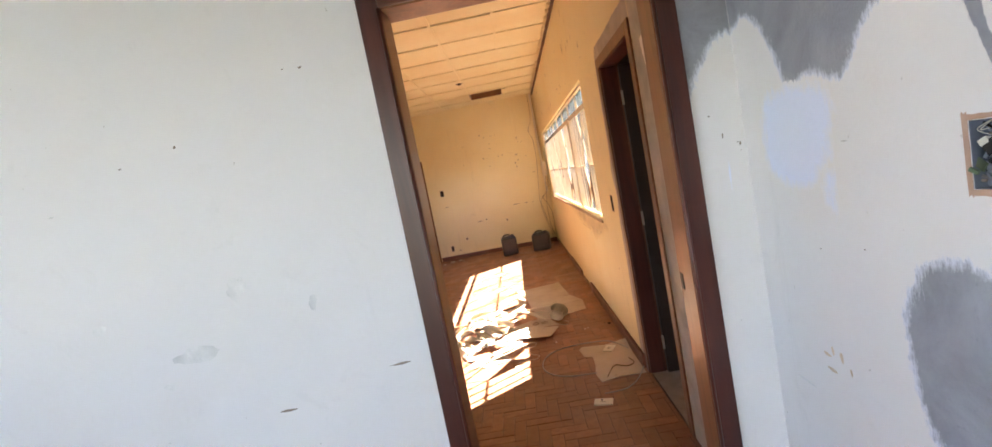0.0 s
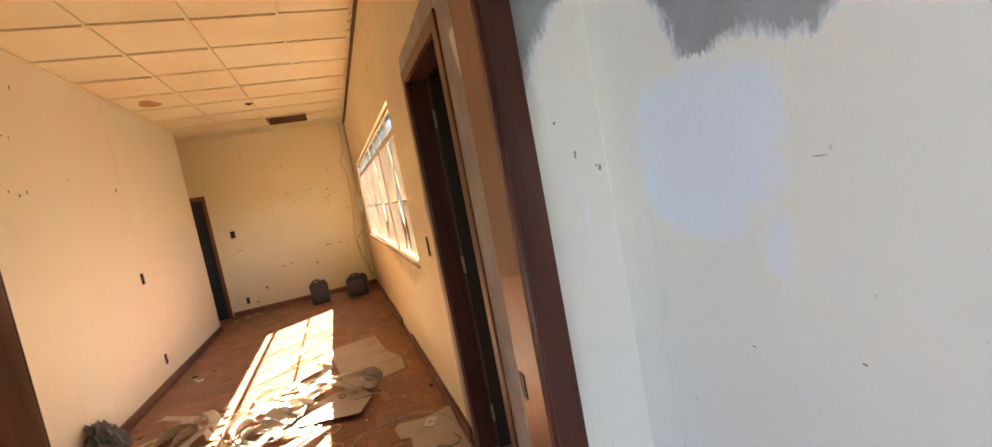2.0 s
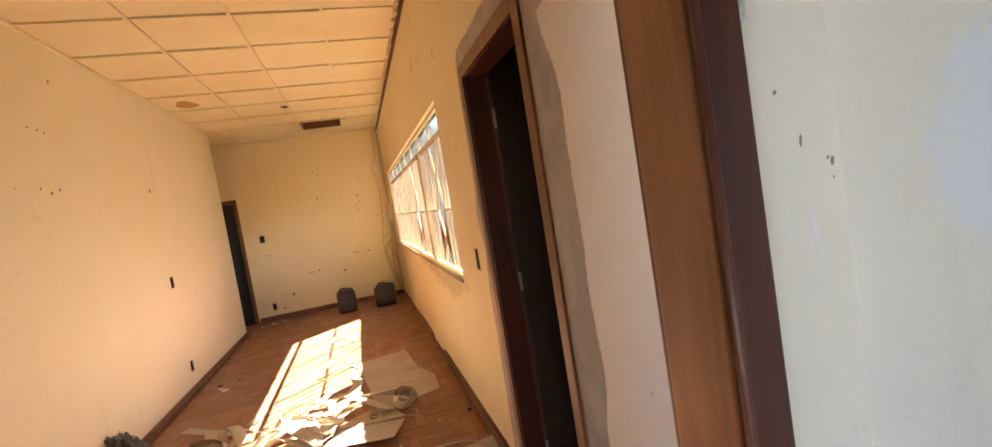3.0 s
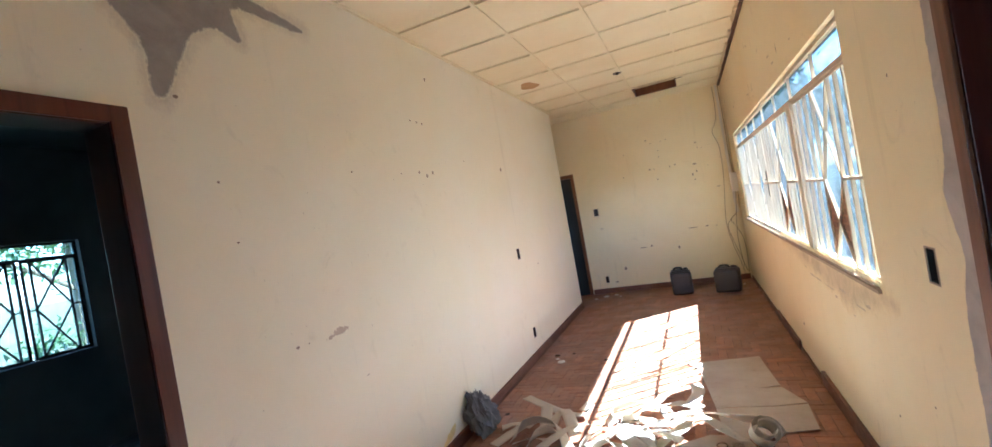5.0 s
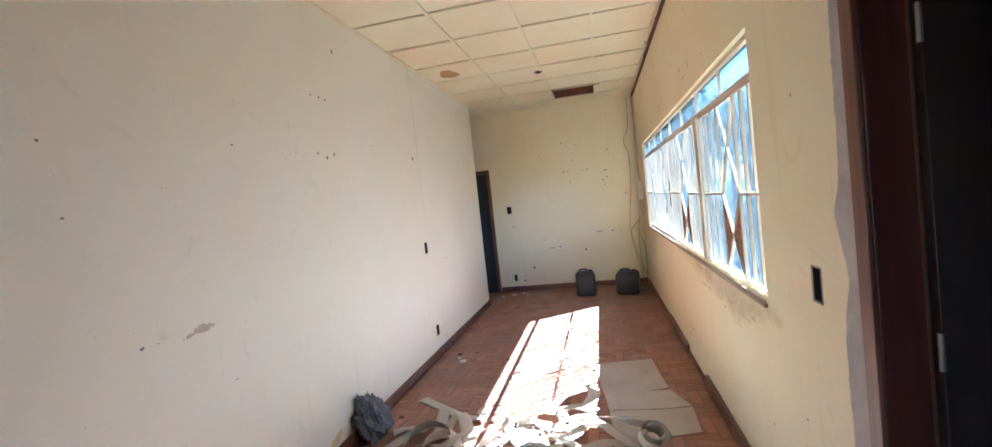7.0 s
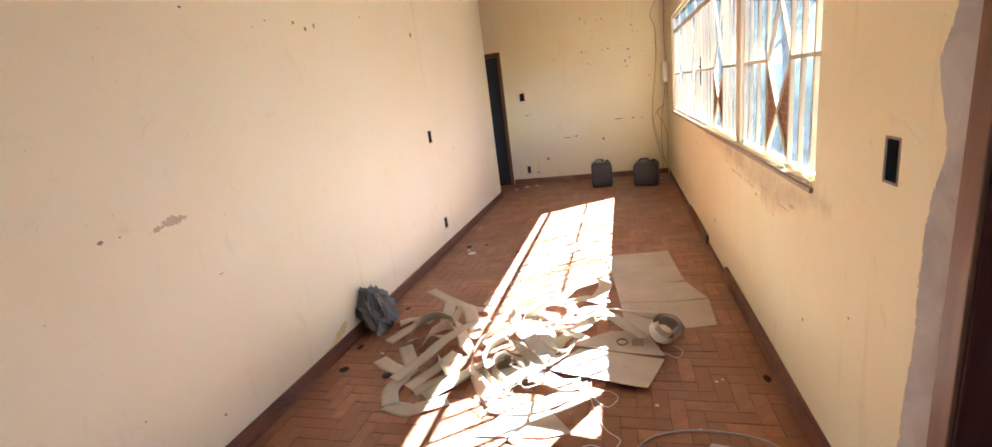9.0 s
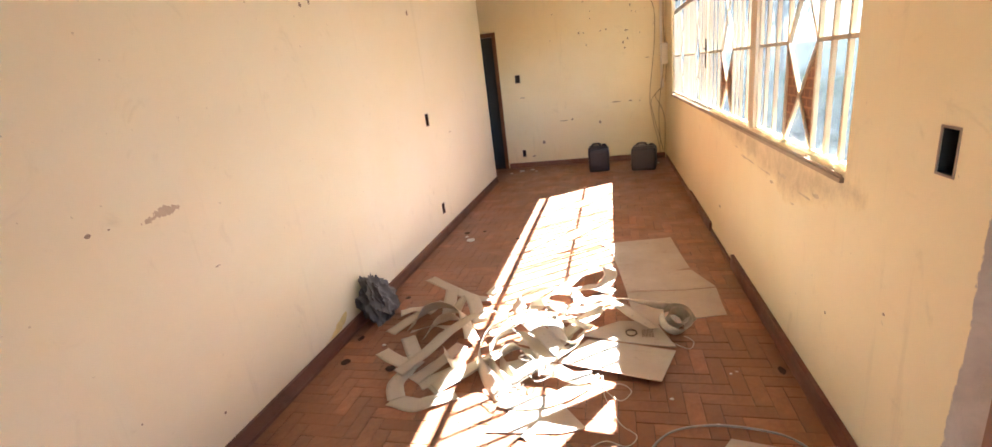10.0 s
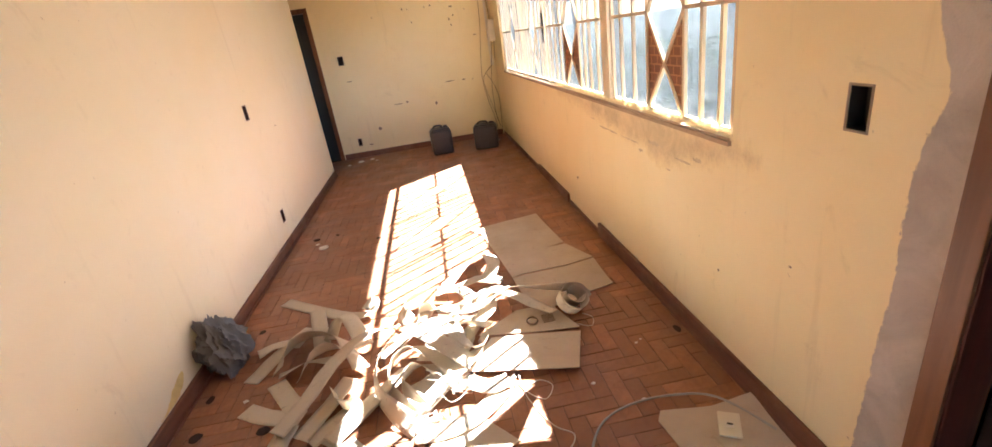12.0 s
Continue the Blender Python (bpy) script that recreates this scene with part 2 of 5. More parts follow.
def solid(name, bm, mat, label, category, kind="", smooth=False, group=""):
    return tagged(new(name, mesh_from(name, bm, mat, smooth)), label, category, group, kind)


def wall_bm(axis, face, depth, u0, u1, z0, z1, holes=()):
    """A wall across the axis ('x' or 'y') from face to face + depth, with holes (u0, u1, z0, z1) right through."""
    us = sorted({u0, u1, *(h[0] for h in holes), *(h[1] for h in holes)})
    zs = sorted({z0, z1, *(h[2] for h in holes), *(h[3] for h in holes)})
    us, zs = [u for u in us if u0 <= u <= u1], [z for z in zs if z0 <= z <= z1]
    full = {}
    for i in range(len(us) - 1):
        for k in range(len(zs) - 1):
            u, z = (us[i] + us[i + 1]) / 2, (zs[k] + zs[k + 1]) / 2
            full[i, k] = not any(h[0] < u < h[1] and h[2] < z < h[3] for h in holes)
    bm, cache = bmesh.new(), {}

    def vert(d, u, z):
        key = (d, u, z)
        if key not in cache:
            w = face + depth * d
            cache[key] = bm.verts.new((w, u, z) if axis == "x" else (u, w, z))
        return cache[key]

    for (i, k), on in full.items():
        if not on:
            continue
        a, b, c, d = us[i], us[i + 1], zs[k], zs[k + 1]
        for s in (0, 1):
            bm.faces.new([vert(s, a, c), vert(s, b, c), vert(s, b, d), vert(s, a, d)])
        for di, dk, p, q in ((-1, 0, (a, c), (a, d)), (1, 0, (b, c), (b, d)), (0, -1, (a, c), (b, c)), (0, 1, (a, d), (b, d))):
            if not full.get((i + di, k + dk), False):
                bm.faces.new([vert(0, *p), vert(0, *q), vert(1, *q), vert(1, *p)])
    return bm


def tube(bm, pts, r, n=6, closed=False):
    pts = [Vector(p) for p in pts]
    rings = []
    for i, p in enumerate(pts):
        a, b = pts[max(i - 1, 0)], pts[min(i + 1, len(pts) - 1)]
        if closed:
            a, b = pts[i - 1], pts[(i + 1) % len(pts)]
        d = (b - a).normalized()
        s = d.cross(Vector((0.31, 0.17, 0.93))).normalized()
        w = d.cross(s)
        rings.append([bm.verts.new(p + r * (math.cos(2 * math.pi * k / n) * s + math.sin(2 * math.pi * k / n) * w)) for k in range(n)])
    for i in range(len(rings) - (0 if closed else 1)):
        a, b = rings[i], rings[(i + 1) % len(rings)]
        for k in range(n):
            bm.faces.new([a[k], a[(k + 1) % n], b[(k + 1) % n], b[k]])
    if not closed:
        bm.faces.new(rings[0]), bm.faces.new(rings[-1])
    return bm


def spline(pts, steps=8, closed=False):
    """Catmull-Rom through the points."""
    P, out = [Vector(p) for p in pts], []
    n = len(P)
    for i in range(n if closed else n - 1):
        a, b, c, d = (P[(i + k) % n] for k in (-1, 0, 1, 2)) if closed else (P[max(i - 1, 0)], P[i], P[i + 1], P[min(i + 2, n - 1)])
        for s in range(steps):
            t = s / steps
            out.append(0.5 * (2 * b + (c - a) * t + (2 * a - 5 * b + 4 * c - d) * t * t + (3 * b - a - 3 * c + d) * t ** 3))
    return out if closed else out + [P[-1]]


def disc(bm, r, z0, z1, n=16, at=(0, 0), r1=None):
    r1 = r if r1 is None else r1
    a = [bm.verts.new((at[0] + r * math.cos(2 * math.pi * k / n), at[1] + r * math.sin(2 * math.pi * k / n), z0)) for k in range(n)]
    b = [bm.verts.new((at[0] + r1 * math.cos(2 * math.pi * k / n), at[1] + r1 * math.sin(2 * math.pi * k / n), z1)) for k in range(n)]
    bm.faces.new(a[::-1]), bm.faces.new(b)
    for k in range(n):
        bm.faces.new([a[k], a[(k + 1) % n], b[(k + 1) % n], b[k]])
    return bm


# ---------- the setting ----------
R, L, FAR, TOP = 0.706, -1.717, 9.60, 2.995
CROSS0, CROSS1 = 1.396, 1.516
WIN = (3.95, 8.86, 0.945, 2.127)
# holes of electrical boxes: along the wall, then height
SOCKET_A, SOCKET_B = (6.275, 6.345, 1.085, 1.190), (6.350, 6.415, 0.220, 0.318)
SWITCH_E, SWITCH_F, SOCKET_F = (3.422, 3.484, 1.088, 1.198), (-1.482, -1.415, 1.316, 1.427), (-1.476, -1.430, 0.175, 0.276)
BOX_A, BOX_B = (0.691, 0.742, 1.330, 1.431), (0.598, 0.652, 1.336, 1.434)

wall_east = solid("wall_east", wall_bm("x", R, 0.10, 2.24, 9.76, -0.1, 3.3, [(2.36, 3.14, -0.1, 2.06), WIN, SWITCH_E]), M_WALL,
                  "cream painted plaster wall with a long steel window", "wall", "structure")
wall_skim = solid("wall_east_near", wall_bm("x", R, 0.10, CROSS0, 2.24, -0.1, 3.3), M_SKIM, "pinkish white skim plaster beside a doorway", "wall", "structure")
wall_hall = solid("wall_hall_east", wall_bm("x", R, 0.10, -2.6, CROSS0, -0.1, 3.3, [BOX_A, BOX_B]), M_HALL,
                  "pale hall wall with bare cement repairs", "wall", "structure")
wall_cross = solid("wall_cross", wall_bm("y", CROSS0, CROSS1 - CROSS0, -3.2, R, -0.1, 3.3, [(-0.281, 0.548, -0.1, 2.052)]), M_HALL,
                   "thin pale partition wall with a doorway", "wall", "structure")
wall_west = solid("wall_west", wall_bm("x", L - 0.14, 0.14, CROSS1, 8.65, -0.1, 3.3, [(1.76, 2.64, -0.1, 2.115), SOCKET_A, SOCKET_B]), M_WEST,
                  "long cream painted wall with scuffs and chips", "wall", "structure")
wall_far = solid("wall_far", wall_bm("y", FAR, 0.16, -3.6, R, -0.1, 3.3, [(-2.56, -1.75, -0.1, 2.06), SWITCH_F, SOCKET_F]), M_WALL,
                 "cream end wall dotted with old screw holes", "wall", "structure")
solid("wall_passage_south", wall_bm("y", 8.51, 0.14, -3.6, L - 0.14, -0.1, 3.3), M_WALL, "cream passage wall", "wall", "structure")
solid("wall_passage_west", wall_bm("x", -3.76, 0.16, 8.51, 9.76, -0.1, 3.3), M_WALL, "cream passage end wall", "wall", "structure")
# Hall walls out of view; their openings are added to let skylight in.
solid("wall_hall_west", wall_bm("x", -3.36, 0.16, -2.6, CROSS1, -0.1, 3.3, [(-1.3, -0.1, 1.35, 2.65)]), M_HALL, "unseen pale hall side wall with an opening added for skylight", "wall", "structure")
solid("wall_hall_south", wall_bm("y", -2.76, 0.16, -3.36, R + 0.16, -0.1, 3.3, [(-1.5, -0.65, -0.1, 2.15)]), M_HALL, "unseen pale hall back wall with an opening added for skylight", "wall", "structure")
# dark side rooms
LWIN = (2.40, 4.37, 0.99, 2.08)
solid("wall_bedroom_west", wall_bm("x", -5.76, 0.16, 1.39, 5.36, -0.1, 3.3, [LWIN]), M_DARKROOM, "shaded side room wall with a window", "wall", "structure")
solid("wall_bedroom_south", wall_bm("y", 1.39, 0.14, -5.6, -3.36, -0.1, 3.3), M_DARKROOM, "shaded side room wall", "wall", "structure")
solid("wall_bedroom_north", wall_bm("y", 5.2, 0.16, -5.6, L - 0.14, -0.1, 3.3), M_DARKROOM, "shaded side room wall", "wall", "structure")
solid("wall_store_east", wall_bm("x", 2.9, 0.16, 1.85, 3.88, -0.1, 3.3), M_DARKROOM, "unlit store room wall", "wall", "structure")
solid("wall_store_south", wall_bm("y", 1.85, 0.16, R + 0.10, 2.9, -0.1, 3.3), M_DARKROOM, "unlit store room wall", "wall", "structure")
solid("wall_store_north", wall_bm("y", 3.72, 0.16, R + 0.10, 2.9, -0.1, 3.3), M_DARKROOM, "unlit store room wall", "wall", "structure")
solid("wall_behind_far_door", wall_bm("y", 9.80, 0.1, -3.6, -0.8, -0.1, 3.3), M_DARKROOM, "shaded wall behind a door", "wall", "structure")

# floors
M_HALLFLOOR = cement("hall_cement_floor", (0.30, 0.27, 0.24))
solid("floor_hall", box(-3.36, R + 0.10, -2.76, CROSS1 - 0.02, -0.1, -0.004), M_HALLFLOOR, "worn cement hall floor", "floor", "structure")
solid("floor_bedroom", box(-5.76, L - 0.14, CROSS1 - 0.14, 5.36, -0.1, -0.006), M_HALLFLOOR, "worn side room floor", "floor", "structure")
solid("floor_store", box(R + 0.01, 2.9, 1.85, 3.88, -0.1, -0.006), M_HALLFLOOR, "worn store room floor", "floor", "structure")
floor = solid("floor", box(-3.76, R, CROSS1 - 0.02, FAR + 0.1, -0.11, -0.003), M_SUBFLOOR, "worn reddish herringbone parquet floor", "floor", "structure")

# ceilings
solid("ceiling_hall", box(-3.36, R + 0.16, -2.76, CROSS0, TOP, TOP + 0.1), M_HALL, "plain pale hall ceiling", "ceiling", "structure")
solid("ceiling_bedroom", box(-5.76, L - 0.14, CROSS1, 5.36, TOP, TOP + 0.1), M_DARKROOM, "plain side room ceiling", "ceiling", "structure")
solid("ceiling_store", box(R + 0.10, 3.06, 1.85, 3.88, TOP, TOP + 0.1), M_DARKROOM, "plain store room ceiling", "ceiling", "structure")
solid("roof_slab", bx(box(-5.9, R + 0.12, -2.9, 9.92, 3.301, 3.45), R + 0.12, 3.06, 1.85, 3.88, 3.301, 3.45), M_HALLFLOOR, "plain roof over the rooms", "roof", "structure")


def ceiling_panels():
    """Square ceiling boards with raised cover strips along their joints, and one board missing over the hatch."""
    bm = bmesh.new()
    xs = [L - 0.0, -1.083, -0.472, 0.128, R]
    ys = [CROSS1 - 0.02] + [4.60 - 0.64 * k for k in (4, 3, 2, 1)] + [4.60 + 0.64 * k for k in range(0, 8)] + [FAR]
    rnd = random.Random(4)
    for i in range(len(xs) - 1):
        for j in range(len(ys) - 1):
            if ys[j] < 8.7 < ys[j + 1] and i == 2:
                continue
            d = rnd.uniform(0, 0.004)
            bx(bm, xs[i] + 0.003, xs[i + 1] - 0.003, ys[j] + 0.003, ys[j + 1] - 0.003, TOP + d, TOP + 0.014 + d)
    for x in xs[1:-1]:
        n = 40
        for k in range(n):
            y0, y1 = CROSS1 + (FAR - CROSS1) * k / n, CROSS1 + (FAR - CROSS1) * (k + 1) / n
            bx(bm, x - 0.011, x + 0.011 + rnd.uniform(0, 0.002), y0, y1, TOP - 0.013 - rnd.uniform(0, 0.003), TOP - 0.0005)
    for y in ys[1:-1]:
        for i in range(len(xs) - 1):
            s = rnd.uniform(-0.006, 0.006)
            bx(bm, xs[i] + 0.012, xs[i + 1] - 0.012, y - 0.008 + s, y + 0.008 + s, TOP - 0.011 - rnd.uniform(0, 0.006), TOP - 0.0005)
    bx(bm, L, L + 0.022, CROSS1, 8.65, TOP - 0.02, TOP - 0.001)
    return bm


solid("ceiling", ceiling_panels(), M_CEIL, "cream ceiling of square boards with raised joint strips", "ceiling", "structure")
solid("ceiling_passage", box(-3.76, L, 8.51, FAR, TOP + 0.004, TOP + 0.03), M_CEIL, "cream passage ceiling", "ceiling", "structure")
solid("cornice", box(R - 0.028, R - 0.001, CROSS1, FAR - 0.002, TOP - 0.042, TOP - 0.002, 0.004), M_MOULD, "dark wooden cornice strip with flaking paint", "cornice", "structure")
fl, rnd = bmesh.new(), random.Random(8)
for k in range(150):
    y, l = rnd.uniform(CROSS1 + 0.1, FAR - 0.2), rnd.uniform(0.01, 0.07)
    bx(fl, R - 0.045 - rnd.uniform(0, 0.012), R - 0.029, y, y + l, TOP - 0.016 - rnd.uniform(0, 0.014), TOP - 0.001)
for k in range(60):
    x, l = rnd.uniform(-1.6, R - 0.1), rnd.uniform(0.01, 0.06)
    bx(fl, x, x + l, FAR - 0.02 - rnd.uniform(0, 0.01), FAR - 0.001, TOP - 0.010 - rnd.uniform(0, 0.014), TOP - 0.001)
part("paint_flakes", fl, M_CEIL, bpy.data.objects["cornice"], "torn flakes of cream paint", kind="stuff")


def skirting(name, x0, x1, y0, y1, h=0.08):
    return solid(name, box(x0, x1, y0, y1, 0.0, h, 0.004), M_BASE, "scuffed brown wooden skirting board", "baseboard", "structure")


for x in (L + 0.021,):
    solid("baseboard_shoe", box(x, x + 0.013, 2.70, 8.648, 0.0015, 0.016, 0.004), M_BASE, "thin scuffed moulding along the skirting", "baseboard", "structure")
skirting("baseboard_west", L + 0.001, L + 0.020, 2.70, 8.65)
skirting("baseboard_east", R - 0.024, R - 0.001, 3.21, 5.42, 0.095)
skirting("baseboard_east_middle", R - 0.014, R - 0.001, 5.425, 6.165, 0.03)
skirting("baseboard_east_middle_far", R - 0.022, R - 0.001, 6.17, 7.26, 0.08)
skirting("baseboard_east_far", R - 0.014, R - 0.001, 7.265, FAR - 0.02, 0.05)
skirting("baseboard_far", -1.71, R - 0.024, FAR - 0.020, FAR - 0.001)


# ---------- door frames and doors ----------
def jamb_set(name, label, axis, face0, face1, u0, u1, top, mat, t=0.06, cas=0.08, proud=0.012, sides=(True, True), inner=None):
    """Lining boards inside an opening with casings on both faces of the wall."""
    ob = thing(name, label, "door frame", kind="structure")

    def put(n, u_0, u_1, w_0, w_1, z0, z1, bev=0.003):
        part(n, box(w_0, w_1, u_0, u_1, z0, z1, bev) if axis == "x" else box(u_0, u_1, w_0, w_1, z0, z1, bev), mat, ob)

    mat_jamb = inner or mat
    for n, a, b, c, d in (("jamb", u0, u0 + t, 0, top), ("jamb", u1 - t, u1, 0, top), ("head", u0 + t, u1 - t, top - t, top)):
        part(n, box(face0, face1, a, b, c, d, 0.003) if axis == "x" else box(a, b, face0, face1, c, d, 0.003), mat_jamb, ob)
    for on, w0, w1 in ((sides[0], face0 - proud, face0 - 0.0005), (sides[1], face1 + 0.0005, face1 + proud)):
        if on:
            put("casing", u0 - cas + t, u0 + t - 0.004, w0, w1, 0, top + cas - t)
            put("casing", u1 - t + 0.004, u1 + cas - t, w0, w1, 0, top + cas - t)
            put("casing", u0 + t - 0.004, u1 - t + 0.004, w0, w1, top - t + 0.004, top + cas - t)
    return ob


jamb_set("door_frame_1", "dark mahogany door frame with worn varnish", "y", CROSS0, CROSS1, -0.281, 0.548, 2.052, M_FRAME, 0.045, 0.064, 0.014, inner=M_JAMB)
jamb_set("door_frame_2", "brown wooden door frame of the store room", "x", R, R + 0.10, 2.36, 3.14, 2.06, M_CASING, 0.03, 0.065, 0.012, inner=M_FRAME)
# Lining in near-black leaf wood: the reveal's shade is put into its colour.
jamb_set("door_frame_3", "dark wooden door frame of the side room", "x", L - 0.14, L, 1.76, 2.64, 2.115, M_FRAME, 0.035, 0.065, 0.012, inner=M_DOOR)
jamb_set("door_frame_4", "dark wooden door frame in the end wall", "y", FAR, FAR + 0.16, -2.56, -1.75, 2.06, M_CASING, 0.035, 0.06, 0.012, (True, False))

frame_1 = bpy.data.objects["door_frame_1"]
for x in (-0.240, 0.507):
    part("bead", tube(bmesh.new(), [(x, CROSS0 - 0.014, 0.001), (x, CROSS0 - 0.014, 2.005)], 0.0055, 10), M_FRAME, frame_1, smooth=True)
part("strike_plate", box(0.5008, 0.5028, CROSS1 - 0.035, CROSS1 - 0.012, 1.03, 1.08), M_DARKSTEEL, frame_1, "scratched metal strike plate")
far_door = thing("door_1", "closed blackish door in the end wall", "door", kind="structure")
part("door_leaf", box(-2.522, -1.788, FAR + 0.03, FAR + 0.065, 0.005, 2.022, 0.003), M_BLACKDOOR, far_door)
store_door = thing("door_2", "dark wooden door standing open into the store room", "door", (R + 0.105, 3.105, 0), kind="structure")
part("door_leaf", box(0.0, 0.70, -0.036, 0.0, 0.008, 2.02, 0.003), M_DOOR, store_door)
for z in (0.22, 1.05, 1.82):
    part("hinge", tube(bmesh.new(), [(-0.006, -0.042, z - 0.045), (-0.006, -0.042, z + 0.045)], 0.007, 8), M_GREY_METAL, store_door, "small zinc hinge")


# ---------- windows ----------
def bar(bm, a, b, x, w, d):
    """A flat bar of width w between two (u, z) points, from x to x + d."""
    a, b = Vector((0, *a)), Vector((0, *b))
    s = (b - a).normalized().cross(Vector((1, 0, 0))) * (w / 2)
    vs = [bm.verts.new(p + o + Vector((q, 0, 0))) for q in (x, x + d) for p, o in ((a, s), (a, -s), (b, -s), (b, s))]
    for f in ((0, 1, 2, 3), (7, 6, 5, 4), (0, 4, 5, 1), (1, 5, 6, 2), (2, 6, 7, 3), (3, 7, 4, 0)):
        bm.faces.new([vs[i] for i in f])
    return bm


def prism(poly, x, d):
    """A flat plate of thickness d with the outline poly of (u, z) points."""
    bm = bmesh.new()
    n = len(poly)
    v = [bm.verts.new((xx, u, z)) for xx in (x, x + d) for u, z in poly]
    bm.faces.new(v[:n]), bm.faces.new(v[n:][::-1])
    for i in range(n):
        bm.faces.new([v[i], v[(i + 1) % n], v[n + (i + 1) % n], v[n + i]])
    return bm


def steel_window(name, label, x, u0, u1, z0, z1, posts, leaves, transom, mid, mat, pane_mat, brown=()):
    """A steel window in the plane x: outer frame, transom, leaves with a bar grille of stacked crosses, and panes."""
    ob = thing(name, label, "window", kind="structure")
    f = part("window_frame", bmesh.new(), mat, ob)
    bm = bmesh.new()
    for a, b, w in (((u0, z0 + 0.009), (u1, z0 + 0.009), 0.018), ((u0, z1 - 0.012), (u1, z1 - 0.012), 0.024), ((u0 + 0.016, z0), (u0 + 0.016, z1), 0.032), ((u1 - 0.016, z0), (u1 - 0.016, z1), 0.032)):
        bar(bm, a, b, x - 0.015, w, 0.024)
    me = f.data
    bm.to_mesh(me)
    bm.free()
    part("transom", bar(bmesh.new(), (u0, transom), (u1, transom), x - 0.010, 0.026, 0.018), mat, ob)
    for p, w in posts:
        part("mullion", bar(bmesh.new(), (p, z0), (p, transom), x - 0.02, w, 0.07), mat, ob)
    n = round((u1 - u0) / 0.615)
    for k in range(1, n):
        u = u0 + (u1 - u0) * k / n
        part("glazing_bar", bar(bmesh.new(), (u, transom), (u, z1), x - 0.006, 0.014, 0.015), mat, ob)
    for k in range(n):
        a, b = u0 + (u1 - u0) * k / n, u0 + (u1 - u0) * (k + 1) / n
        part("pane", box(x + 0.010, x + 0.013, a + 0.004, b - 0.004, transom + 0.01, z1 - 0.01), pane_mat, ob).visible_shadow = False
    bot, top = z0 + 0.018, transom - 0.014
    for a, b, dl, dr, ups in leaves:
        dl, dr = min(dl, dr), max(dl, dr)
        leaf = part("leaf", bar(bar(bar(bar(bmesh.new(), (a, bot + 0.008), (b, bot + 0.008), x - 0.008, 0.016, 0.017), (a, top - 0.007), (b, top - 0.007), x - 0.006, 0.014, 0.012),
                                    (a + 0.012, bot), (a + 0.012, top), x - 0.008, 0.022, 0.017), (b - 0.012, bot), (b - 0.012, top), x - 0.008, 0.022, 0.017), mat, ob)
        for u in (*ups, dl, dr):
            part("bar", bar(bmesh.new(), (u, bot), (u, top), x - 0.006, 0.017, 0.0155), mat, leaf)
        for p, q in ((a, dl), (dr, b)):
            part("rail", bar(bmesh.new(), (p, mid), (q, mid), x - 0.006, 0.016, 0.015), mat, leaf)
        c = (dl + dr) / 2
        lo, hi = (bot + mid) / 2, (top + mid) / 2
        for p, q in (((dl, top), (c, hi)), ((dr, top), (c, hi)), ((c, hi), (dl, mid)), ((c, hi), (dr, mid)), ((dl, mid), (c, lo)), ((dr, mid), (c, lo)), ((c, lo), (dl, bot)), ((c, lo), (dr, bot))):
            part("diagonal_bar", bar(bmesh.new(), p, q, x - 0.0055, 0.015, 0.014), mat, leaf)
        cells = []
        cuts = sorted({a, b, dl, dr, *ups})
        for p, q in zip(cuts, cuts[1:]):
            if abs((p + q) / 2 - c) < 0.01:
                cells += [[(p, top), (q, top), (c, hi)], [(p, top), (c, hi), (p, mid)], [(q, top), (q, mid), (c, hi)], [(c, hi), (q, mid), (c, lo), (p, mid)], [(p, bot), (c, lo), (q, bot)]]
                if (a, b) not in brown:
                    cells += [[(p, mid), (c, lo), (p, bot)], [(q, mid), (q, bot), (c, lo)]]
            else:
                cells += [[(p, mid), (q, mid), (q, top), (p, top)], [(p, bot), (q, bot), (q, mid), (p, mid)]]
        for cell in cells:
            part("pane", prism(cell, x + 0.010, 0.003), pane_mat, leaf).visible_shadow = False
        if (a, b) in brown:
            for s in (dl, dr):
                pb = bmesh.new()
                v = [pb.verts.new((x + xx, u, z)) for xx in (0.002, 0.006) for u, z in ((s, mid), (s, bot), (c, lo))]
                pb.faces.new(v[:3]), pb.faces.new(v[3:][::-1])
                for i in range(3):
                    pb.faces.new([v[i], v[(i + 1) % 3], v[3 + (i + 1) % 3], v[3 + i]])
                part("brown_pane", pb, M_AMBER, leaf, "triangular brown patterned pane")
    return ob


LEAVES = [
    (3.98, 5.139, 4.686, 4.345, (4.082, 4.214, 4.847, 5.003)),
    (5.266, 6.605, 6.099, 5.738, (5.378, 5.524, 5.631, 6.206, 6.352, 6.488)),
    (6.634, 7.599, 7.287, 6.995, (6.751, 6.858, 7.394, 7.501)),
    (7.628, 8.83, 8.3, 7.988, (7.745, 7.871, 8.417, 8.534, 8.68)),
]
win = steel_window("window_1", "long cream steel window with crossed bar grille", R + 0.032, 3.952, 8.858, 0.965, 2.118, [(5.205, 0.11)], LEAVES, 1.945, 1.428, M_STEEL, M_TINTED,
                   [LEAVES[0][:2], LEAVES[1][:2]])
part("window_sill", box(R - 0.014, R + 0.11, 3.955, 8.855, 0.946, 0.9645, 0.003), M_SILL, win, "paint-splashed sill with sliding tracks")
part("track", box(R - 0.008, R - 0.004, 3.96, 8.85, 0.965, 0.974), M_SILL, win)
part("track", box(R + 0.004, R + 0.008, 3.96, 8.85, 0.965, 0.977), M_SILL, win)

